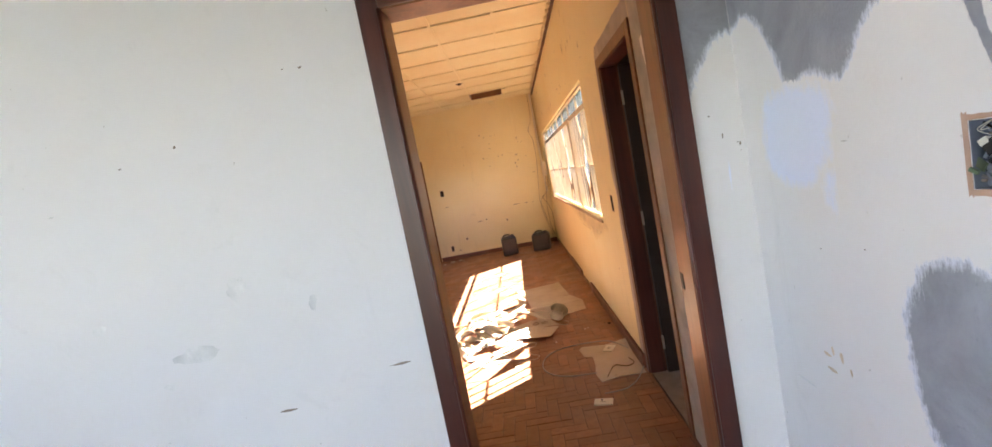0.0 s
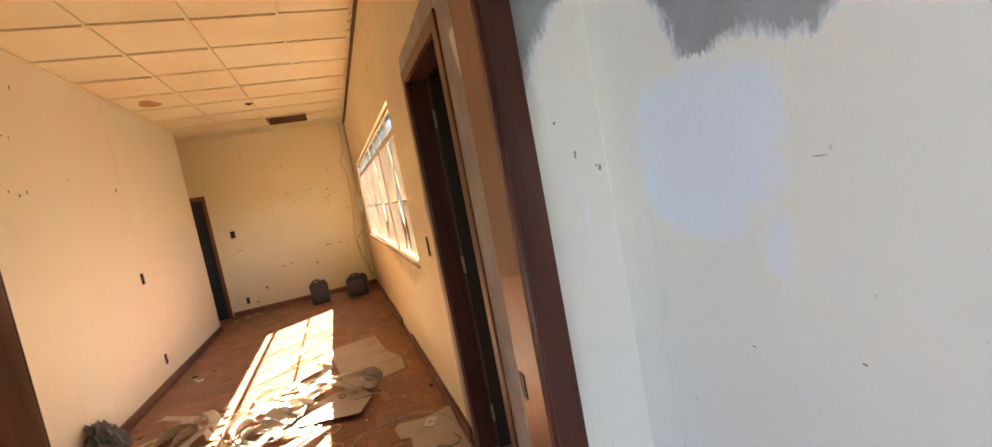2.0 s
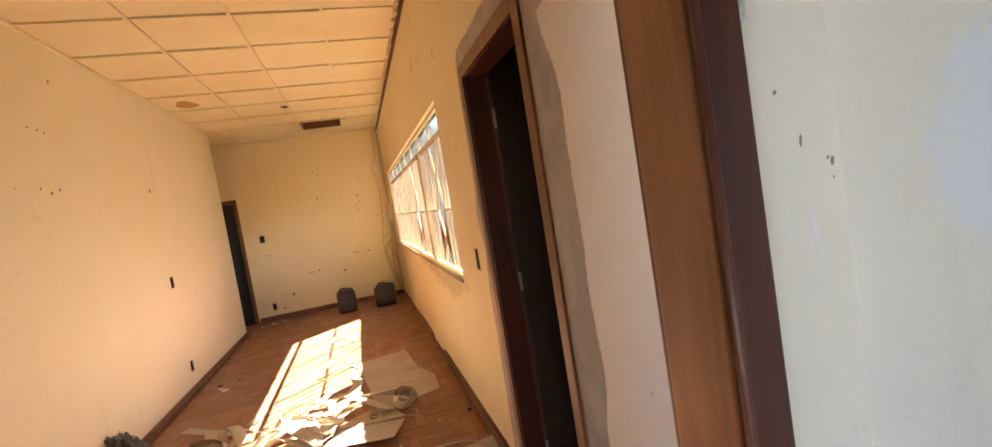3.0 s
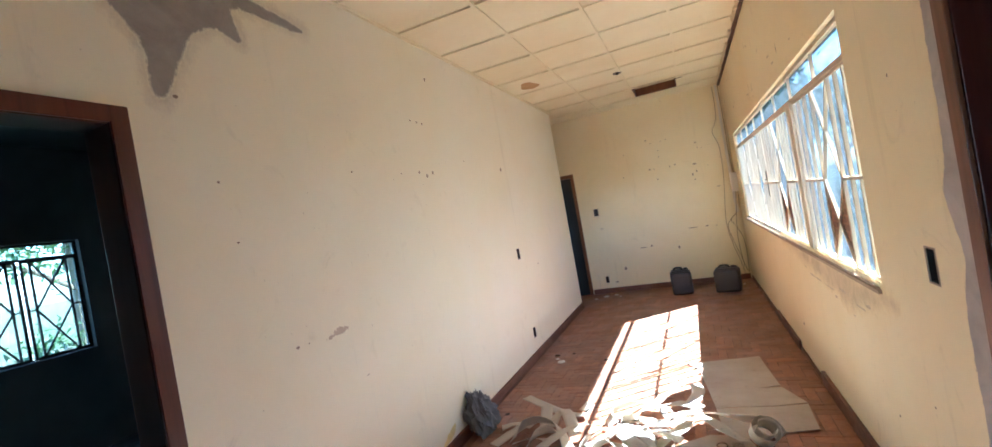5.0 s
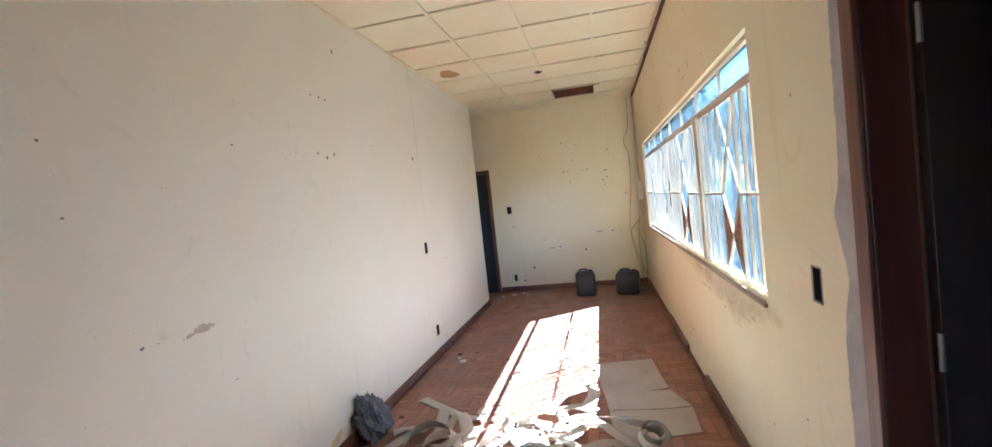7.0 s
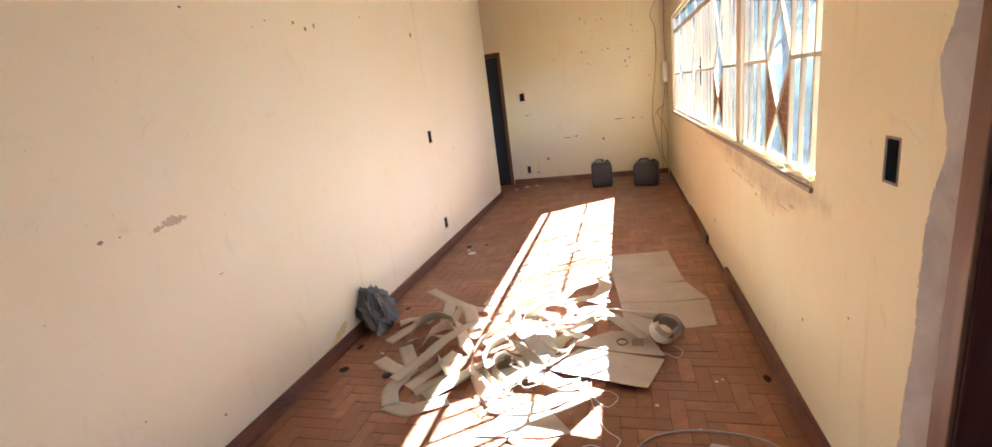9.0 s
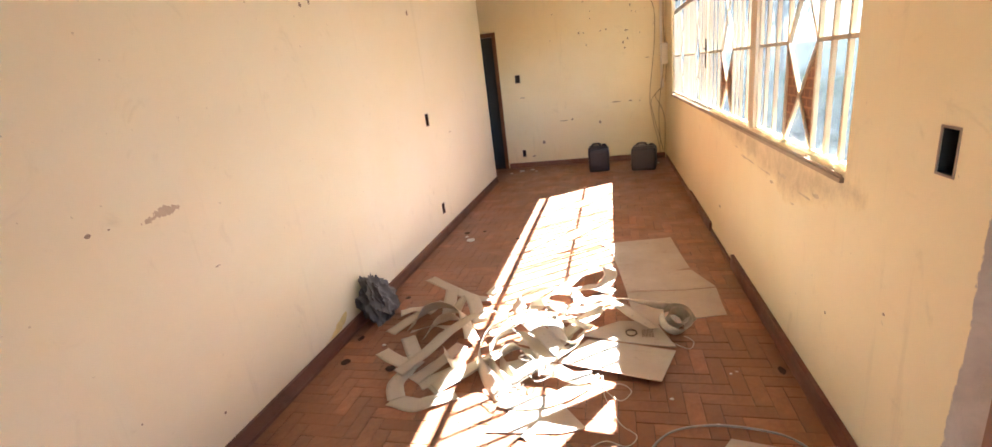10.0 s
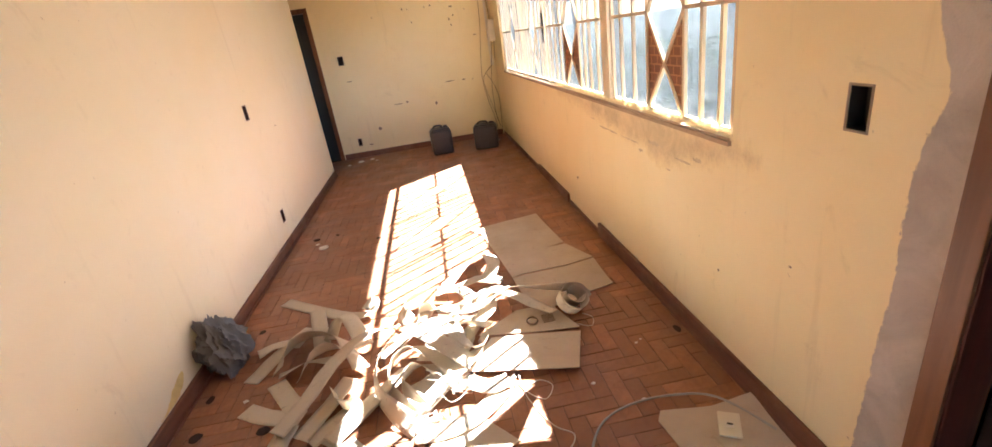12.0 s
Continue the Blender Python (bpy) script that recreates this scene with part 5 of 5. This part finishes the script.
for k in range(16):
    cx, cy = ((0.01, -0.24), (0.07, 0.30), (0.02, -0.20), (-0.12, -0.40))[k % 4]
    pts = [(cx + q.gauss(0, 0.05), cy + q.gauss(0, 0.04), 0.06 + abs(q.gauss(0, 0.025))) for _ in range(6)]
    part("cord", tube(bmesh.new(), spline(pts, 7), q.choice((0.0010, 0.0014, 0.002)), 5), M_CORD if k % 3 else M_CABLE, tangle, smooth=True)
for k in range(14):
    cx, cy = ((0.01, -0.24), (0.07, 0.30), (-0.12, -0.40))[k % 3]
    c = bmesh.new()
    bx(c, -0.009, 0.009, -0.004, 0.004, -0.003, 0.003)
    bmesh.ops.transform(c, matrix=pose(cx + q.gauss(0, 0.06), cy + q.gauss(0, 0.05), 0.08 + abs(q.gauss(0, 0.03)), q.uniform(0, 360), q.uniform(0, 360), q.uniform(0, 360)), verts=c.verts)
    part("clip", c, M_WHITEPLASTIC if k % 4 else M_CHIP, tangle)

# ---------- fabric strips of an old blind ----------
def fabric():
    m = material("beige_blind_fabric", (0.55, 0.46, 0.35), 0.9, spec=0.1)
    g = Graph(m)
    v = g.coords()
    col = g.mix(g.ramp(g.random(), [(0, g3(0)), (1, g3(1))]), (0.70, 0.62, 0.50), (0.60, 0.53, 0.43))
    col = g.mix(g.ramp(g.noise(v, 6, 7, 0.7), [(0.55, g3(0)), (0.85, g3(0.5))]), col, (0.40, 0.32, 0.24))
    col = g.mix(g.ramp(g.noise(v, 28, 5, 0.7, 1.0), [(0.62, g3(0)), (0.7, g3(0.55))]), col, (0.20, 0.15, 0.11))
    g.link(col, g.b.inputs["Base Color"])
    g.bump(g.noise(v, 260, 2), 0.2, 0.001)
    tr = g.t.nodes.new("ShaderNodeBsdfTranslucent")
    g.link(col, tr.inputs[0])
    mx = g.t.nodes.new("ShaderNodeMixShader")
    mx.inputs[0].default_value = 0.22
    g.link(g.b.outputs[0], mx.inputs[1])
    g.link(tr.outputs[0], mx.inputs[2])
    g.link(mx.outputs[0], g.t.nodes["Material Output"].inputs[0])
    return m


M_FABRIC = fabric()


def strip(pts, width=0.089, label="dusty beige fabric slat of a blind", steps=9, thick=0.0011):
    """A fabric slat along (x, y, z, lean): lean is how far its width stands up from the floor, in degrees."""
    path = spline([p[:3] for p in pts], steps)
    leans = [v.x for v in spline([(p[3], 0, 0) for p in pts], steps)]
    bm, rings, n = bmesh.new(), [], 4
    for i, p in enumerate(path):
        t = (path[min(i + 1, len(path) - 1)] - path[max(i - 1, 0)]).normalized()
        side = t.cross(Vector((0, 0, 1)))
        side = side.normalized() if side.length > 1e-4 else Vector((1, 0, 0))
        a = radians(leans[i])
        w = (math.cos(a) * side + math.sin(a) * Vector((0, 0, 1))).normalized()
        nrm = t.cross(w).normalized()
        top, low = [], []
        for k in range(n + 1):
            s = k / n - 0.5
            base = p + w * (s * width) + nrm * (0.004 * noise.noise(Vector((i * 0.3, s * 3, p.x * 9))))
            base.z = max(base.z, 0.004)
            top.append(bm.verts.new(base + nrm * thick))
            low.append(bm.verts.new(base))
        rings.append(top + low[::-1])
    m = 2 * (n + 1)
    for a, b in zip(rings, rings[1:]):
        for k in range(m):
            bm.faces.new([a[k], a[(k + 1) % m], b[(k + 1) % m], b[k]])
    bm.faces.new(rings[0]), bm.faces.new(rings[-1])
    return solid("blind_slat", bm, M_FABRIC, label, "blind slat", smooth=True, group="heap of blind slats")


F = 0.006
strip([(-1.49, 5.29, F, 0), (-1.19, 5.06, F, 3), (-1.02, 4.94, 0.012, 0), (-0.90, 4.90, 0.03, 10), (-0.87, 4.93, 0.06, 30), (-0.92, 4.97, 0.065, 20)], label="long flat beige slat with a curled end")
strip([(-1.24, 5.08, 0.02, 0), (-1.18, 4.86, 0.022, 0), (-1.12, 4.64, 0.03, 5)])
strip([(-1.45, 4.48, F, 0), (-1.35, 4.70, 0.016, 0), (-1.24, 4.90, 0.010, 4)])
strip([(-1.48, 4.71, 0.016, 0), (-1.38, 4.75, 0.03, 8), (-1.24, 4.72, 0.03, 0)])
strip([(-1.31, 4.43, 0.012, 0), (-1.16, 4.20, 0.014, 0)])
strip([(-1.41, 4.28, F, 0), (-1.28, 4.20, F, 0), (-1.12, 4.14, 0.012, 0)], label="dirty flat beige slat")
strip([(-1.20, 4.05, 0.03, 0), (-1.10, 4.20, 0.06, 5), (-1.00, 4.38, 0.10, 5), (-0.86, 4.54, 0.12, 15), (-0.72, 4.60, 0.09, 30)], label="long beige slat arching over the heap")
strip([(-1.16, 4.10, 0.022, 0), (-1.185, 3.98, 0.016, 0), (-1.13, 3.87, 0.014, 0)])
strip([(-1.16, 3.875, F, 0), (-1.02, 3.84, 0.01, -6), (-0.94, 3.87, 0.02, 4), (-0.85, 3.94, F, 0)], label="beige slat folded into a bend")
strip([(-1.32, 4.50, 0.03, 40), (-1.30, 4.66, 0.06, 60), (-1.18, 4.71, 0.08, 55), (-1.02, 4.62, 0.08, 50), (-0.94, 4.48, 0.05, 30)], label="beige slat standing in a loop")
strip([(-1.30, 4.46, 0.03, 20), (-1.16, 4.50, 0.05, 30), (-1.04, 4.48, 0.05, 10)])
strip([(-1.08, 4.66, 0.05, 10), (-1.03, 4.76, 0.12, 20), (-0.96, 4.70, 0.13, 10), (-0.88, 4.54, 0.05, 0)], label="beige slat bent into an arch")
strip([(-1.19, 4.40, 0.03, 50), (-1.14, 4.50, 0.08, 60), (-1.04, 4.53, 0.10, 60), (-0.94, 4.46, 0.08, 40), (-0.88, 4.36, 0.05, 20)], label="beige slat bent into an arch")
strip([(-0.98, 3.95, F, 0), (-0.88, 4.06, 0.016, 10), (-0.76, 4.14, 0.05, 25), (-0.66, 4.20, 0.10, 35)])
strip([(-1.10, 4.01, 0.016, 0), (-1.00, 4.17, 0.03, 5), (-0.92, 4.30, 0.05, 0)])
strip([(-1.06, 3.99, F, 0), (-0.95, 4.08, 0.012, 0), (-0.86, 4.16, 0.02, 0)])
strip([(-0.98, 4.22, 0.05, 70), (-0.95, 4.14, 0.05, 75), (-0.90, 4.12, 0.05, 70), (-0.88, 4.20, 0.05, 60)], label="short curled beige slat")
# the sunlit middle of the heap
strip([(-0.97, 3.96, 0.016, 0), (-0.86, 4.08, 0.024, 0), (-0.76, 4.19, 0.03, 4), (-0.66, 4.31, 0.03, 10)], label="broad flat beige slat running into the heap")
strip([(-0.61, 3.92, 0.02, 20), (-0.70, 4.01, 0.05, 55), (-0.78, 4.14, 0.07, 72), (-0.79, 4.31, 0.10, 62), (-0.70, 4.41, 0.14, 35), (-0.59, 4.42, 0.15, 8), (-0.47, 4.30, 0.13, -10), (-0.36, 4.22, 0.06, 0)], label="long beige slat arching up in a wide loop")
strip([(-0.59, 3.97, 0.02, 30), (-0.68, 4.06, 0.04, 65), (-0.74, 4.20, 0.06, 78), (-0.72, 4.32, 0.08, 66), (-0.64, 4.38, 0.10, 40), (-0.53, 4.31, 0.09, 10), (-0.43, 4.18, 0.05, 0)], label="beige slat looping inside another one")
strip([(-0.56, 4.00, 0.02, 30), (-0.64, 4.10, 0.04, 72), (-0.68, 4.20, 0.05, 78), (-0.62, 4.28, 0.06, 55), (-0.52, 4.24, 0.05, 15), (-0.46, 4.14, 0.03, 0)], label="beige slat looping inside another one")
strip([(-0.66, 4.69, 0.05, 25), (-0.70, 4.79, 0.07, 50), (-0.64, 4.88, 0.09, 48), (-0.50, 4.92, 0.10, 30), (-0.36, 4.87, 0.09, 15), (-0.28, 4.76, 0.05, 0)], label="beige slat looping over the far side")
strip([(-0.62, 4.66, 0.04, 60), (-0.60, 4.76, 0.06, 65), (-0.52, 4.78, 0.06, 55), (-0.46, 4.70, 0.05, 30)], label="short curled beige slat")
strip([(-0.44, 5.06, 0.02, 0), (-0.36, 5.14, 0.05, 15), (-0.26, 5.21, 0.09, 25), (-0.16, 5.24, 0.10, 20), (-0.12, 5.14, 0.08, 0), (-0.20, 4.97, 0.04, 0)], label="beige slat with its end folded up")
strip([(-0.50, 5.00, 0.02, 0), (-0.36, 4.98, 0.05, 12), (-0.22, 5.02, 0.05, 0), (-0.10, 4.98, 0.03, 0)])
strip([(-0.28, 4.74, 0.07, 0), (-0.18, 4.77, 0.10, 8), (-0.09, 4.70, 0.10, 12), (0.01, 4.59, 0.08, 8), (0.11, 4.50, 0.05, 20)], label="broad beige slat running to the coil")
strip([(-0.12, 4.82, 0.06, 10), (-0.04, 4.77, 0.09, 30), (0.07, 4.70, 0.10, 45), (0.18, 4.66, 0.10, 60), (0.28, 4.62, 0.09, 75)], label="beige slat running to the coil")
strip([(-0.62, 3.90, 0.012, 0), (-0.51, 3.885, 0.016, 0), (-0.40, 3.91, 0.02, 4), (-0.31, 3.98, 0.016, 0), (-0.24, 4.06, 0.012, 0)], label="flat beige slat bending along the near side")
strip([(-0.60, 4.48, 0.13, -12), (-0.50, 4.46, 0.14, 5), (-0.42, 4.39, 0.12, 22), (-0.34, 4.30, 0.08, 40), (-0.28, 4.34, 0.06, 60), (-0.28, 4.43, 0.05, 50)], label="beige slat sliding over the heap")
strip([(-0.60, 4.02, 0.03, 0), (-0.53, 4.07, 0.05, 0), (-0.45, 4.15, 0.06, 10), (-0.36, 4.25, 0.05, 25), (-0.32, 4.34, 0.04, 30)])
strip([(-0.46, 4.10, 0.05, 0), (-0.38, 4.10, 0.05, 0), (-0.30, 4.07, 0.03, 0), (-0.20, 4.10, 0.022, 0)])
strip([(-0.54, 4.74, 0.06, 30), (-0.46, 4.72, 0.08, 18), (-0.36, 4.66, 0.08, 0), (-0.25, 4.66, 0.08, 12), (-0.18, 4.76, 0.08, 30), (-0.15, 4.85, 0.06, 20)])
strip([(-0.44, 4.54, 0.05, 20), (-0.36, 4.52, 0.08, 40), (-0.28, 4.48, 0.08, 55), (-0.22, 4.50, 0.05, 45)], label="short curled beige slat")
strip([(-0.72, 4.52, 0.03, 0), (-0.62, 4.58, 0.06, 15), (-0.52, 4.60, 0.07, 0), (-0.42, 4.56, 0.05, 0)])
strip([(-0.80, 4.44, 0.03, 10), (-0.70, 4.52, 0.05, 25), (-0.60, 4.66, 0.05, 10), (-0.56, 4.80, 0.03, 0)])
strip([(-0.40, 4.40, 0.03, 0), (-0.30, 4.54, 0.05, 10), (-0.22, 4.66, 0.05, 0), (-0.20, 4.80, 0.03, 0)])
strip([(-0.66, 4.14, 0.016, 0), (-0.54, 4.20, 0.02, 0), (-0.42, 4.32, 0.03, 10), (-0.36, 4.46, 0.03, 0)])
strip([(-0.58, 4.34, 0.03, 5), (-0.52, 4.46, 0.06, 20), (-0.44, 4.52, 0.09, 45), (-0.38, 4.46, 0.10, 60), (-0.42, 4.36, 0.08, 40)], label="short curled beige slat")
coil = []
for k in range(26):
    a = 0.5 * k
    r = 0.092 - 0.0022 * k
    coil.append((0.235 + r * math.cos(a), 4.585 + r * 0.95 * math.sin(a), 0.052 + 0.0012 * k, 84))
roll = strip(coil, label="beige slat rolled into a coil", steps=4)
roll.matrix_basis = pose(0.225, 4.515, 0.094, 36, 14, 14) @ pose(-0.235, -4.585, -0.067)

# ---------- window latch ----------
latch = thing("window_latch", "dark steel window latch with a drop bolt", "latch")
X = R + 0.038
part("plate", box(X, X + 0.010, 6.715, 6.755, 1.38, 1.56), M_DARKSTEEL, latch)
part("bolt", tube(bmesh.new(), [(X - 0.006, 6.735, 1.30), (X - 0.006, 6.735, 1.54)], 0.006, 8), M_DARKSTEEL, latch)
part("grip", tube(bmesh.new(), [(X - 0.006, 6.735, 1.46), (X - 0.03, 6.70, 1.46), (X - 0.03, 6.64, 1.46)], 0.006, 8), M_DARKSTEEL, latch)

# ---------- garden ----------
def foliage(name, a, b):
    m = material(name, a, 0.6)
    g = Graph(m)
    col = g.mix(g.island(), a, b)
    g.link(col, g.b.inputs["Base Color"])
    tr = g.t.nodes.new("ShaderNodeBsdfTranslucent")
    g.link(col, tr.inputs[0])
    mx = g.t.nodes.new("ShaderNodeMixShader")
    mx.inputs[0].default_value = 0.35
    g.link(g.b.outputs[0], mx.inputs[1])
    g.link(tr.outputs[0], mx.inputs[2])
    g.link(mx.outputs[0], g.t.nodes["Material Output"].inputs[0])
    return m


M_LEAF = foliage("green_leaves", (0.05, 0.11, 0.025), (0.12, 0.17, 0.05))
M_BARK = wood("grey_bark", (0.10, 0.075, 0.05), (0.22, 0.17, 0.12), 0.9, (10, 10, 2))


def crown_bm(seed, clumps, per, size, spread):
    """Leaves in loose clumps: each leaf is a bent blade of two faces."""
    q, bm = random.Random(seed), bmesh.new()
    for c in clumps:
        for _ in range(per):
            d = Vector((q.gauss(0, 1), q.gauss(0, 1), q.gauss(0, 0.8))) * spread
            p = Vector(c) + d
            rot = Euler((q.uniform(-0.9, 0.9), q.uniform(-0.9, 0.9), q.uniform(0, 6.28))).to_matrix()
            s = size * q.uniform(0.6, 1.3)
            v = [bm.verts.new(p + rot @ (Vector(o) * s)) for o in ((-1, 0, 0), (0, -0.38, 0.12), (1, 0, -0.15), (0, 0.38, 0.12))]
            bm.faces.new((v[0], v[1], v[2])), bm.faces.new((v[0], v[2], v[3]))
    return bm


def tree(at, h, seed, label):
    q = random.Random(seed)
    ob = thing("garden_tree", label, "tree", at)
    tb = bmesh.new()
    prev = None
    limbs = [[(0, 0, 0), (0.08, 0.05, h * 0.25), (0.02, 0.1, h * 0.5), (0.1, 0.0, h * 0.8)]]
    clumps = []
    for k in range(7):
        a, z = q.uniform(0, 6.28), h * q.uniform(0.35, 0.65)
        e = (math.cos(a) * h * 0.32, math.sin(a) * h * 0.32, z + h * q.uniform(0.1, 0.3))
        limbs.append([(0.05, 0.05, z), (e[0] * 0.5, e[1] * 0.5, (z + e[2]) / 2 + 0.1), e])
        clumps += [e, (e[0] * 0.7, e[1] * 0.7, e[2] + 0.2)]
    clumps += [(q.gauss(0, h * 0.14), q.gauss(0, h * 0.14), h * q.uniform(0.6, 0.95)) for _ in range(8)]
    for n, l in enumerate(limbs):
        tube(tb, spline(l, 5), (0.11 if n == 0 else 0.04) * h / 4, 7)
    part("trunk", tb, M_BARK, ob)
    part("crown", crown_bm(seed, clumps, 170, 0.085, h * 0.085), M_LEAF, ob)
    return ob


def shrub(at, r, seed, label):
    q = random.Random(seed)
    ob = thing("shrub", label, "shrub", at, group="shrubs outside")
    cl = [(q.gauss(0, r * 0.5), q.gauss(0, r * 0.5), abs(q.gauss(r * 0.55, r * 0.3))) for _ in range(14)]
    part("leaves", crown_bm(seed, cl, 120, 0.06, r * 0.20), M_LEAF, ob)
    sb = bmesh.new()
    for c in cl[:6]:
        tube(sb, [(0, 0, -0.02), (c[0] * 0.5, c[1] * 0.5, c[2] * 0.6), c], 0.012, 5)
    part("stems", sb, M_BARK, ob)
    return ob


tree((6.5, 10.5, -0.15), 4.6, 1, "leafy garden tree beyond the long window")
tree((8.5, 16.0, -0.15), 5.2, 2, "leafy garden tree beyond the long window")
tree((5.2, 20.0, -0.15), 4.8, 3, "leafy garden tree beyond the long window")
tree((2.4, 17.0, -0.15), 4.4, 6, "leafy garden tree beyond the long window")
tree((4.2, 25.0, -0.15), 5.4, 7, "leafy garden tree beyond the long window")
tree((1.6, 30.0, -0.15), 5.6, 8, "leafy garden tree beyond the long window")
tree((7.5, 31.0, -0.15), 5.6, 9, "leafy garden tree beyond the long window")
tree((-11.0, 6.8, -0.15), 4.4, 4, "leafy tree seen from the side room")
tree((-14.0, 9.5, -0.15), 5.0, 5, "leafy tree seen from the side room")
for k, (x, y, r) in enumerate(((3.2, 7.6, 0.75), (3.8, 9.4, 0.9), (3.0, 11.2, 0.8), (4.4, 13.0, 1.0), (3.6, 15.5, 0.9), (-7.6, 4.4, 0.8), (-7.9, 5.6, 0.9), (-8.4, 6.7, 0.8), (-7.4, 3.4, 0.6))):
    shrub((x, y, -0.15), r, k + 10, "sunlit green shrub outside the window")


W = 0.07


def plank_boxes():
    """Herringbone of blocks 3 to 1 laid square to the room: corners of every block, clipped to the room's edges."""
    ox, oy = 0.261, 3.963
    for k in range(-60, 60):
        for m in range(-40, 40):
            for x, y, w, h in ((-k, k + 6 * m, 3, 1), (2 - k, 1 + k + 6 * m, 1, 3)):
                x0, x1, y0, y1 = ox + W * x, ox + W * (x + w), oy + W * y, oy + W * (y + h)
                lim = -3.6 if y1 > 8.70 else L
                x0, x1, y0, y1 = max(x0, lim + 0.002), min(x1, R - 0.002), max(y0, CROSS1 - 0.01), min(y1, FAR - 0.002)
                if x1 - x0 > 0.006 and y1 - y0 > 0.006:
                    yield x0, x1, y0, y1


def block_mesh(bm, hx, hy, at=(0, 0, 0), tilt=(0, 0)):
    c, g = 0.0016, 0.0009
    rings = []
    for dx, z in ((g, -0.012), (g, -0.0016), (g + c, 0.0)):
        ring = []
        for sx, sy in ((-1, -1), (1, -1), (1, 1), (-1, 1)):
            x, y = sx * (hx - dx), sy * (hy - dx)
            ring.append(bm.verts.new((at[0] + x, at[1] + y, at[2] + z + tilt[0] * x + tilt[1] * y)))
        rings.append(ring)
    for a, b in zip(rings, rings[1:]):
        for i in range(4):
            bm.faces.new([a[i], a[(i + 1) % 4], b[(i + 1) % 4], b[i]])
    bm.faces.new(rings[-1])


shared, rest, count = {}, bmesh.new(), 0
rnd = random.Random(11)
blocks = sorted(plank_boxes(), key=lambda q: (q[2] + q[3]))
for x0, x1, y0, y1 in blocks:
    cx, cy, hx, hy = (x0 + x1) / 2, (y0 + y1) / 2, (x1 - x0) / 2, (y1 - y0) / 2
    z = rnd.uniform(-0.0012, 0.0012)
    if 3.55 < cy < 5.30 and count < 300 and cx > -1.75:
        key = (round(hx, 3), round(hy, 3))
        if key not in shared:
            bm = bmesh.new()
            block_mesh(bm, hx, hy)
            shared[key] = mesh_from("parquet_block", bm, M_PLANK)
        ob = new("parquet_block", shared[key])
        ob.parent = floor
        ob.location = (cx, cy, z)
        ob.rotation_euler = (rnd.gauss(0, 0.003), rnd.gauss(0, 0.003), 0)
        count += 1
    else:
        block_mesh(rest, hx, hy, (cx, cy, z), (rnd.gauss(0, 0.003), rnd.gauss(0, 0.003)))
part("parquet_blocks", rest, M_PLANKS, floor, "worn reddish parquet blocks", kind="stuff")
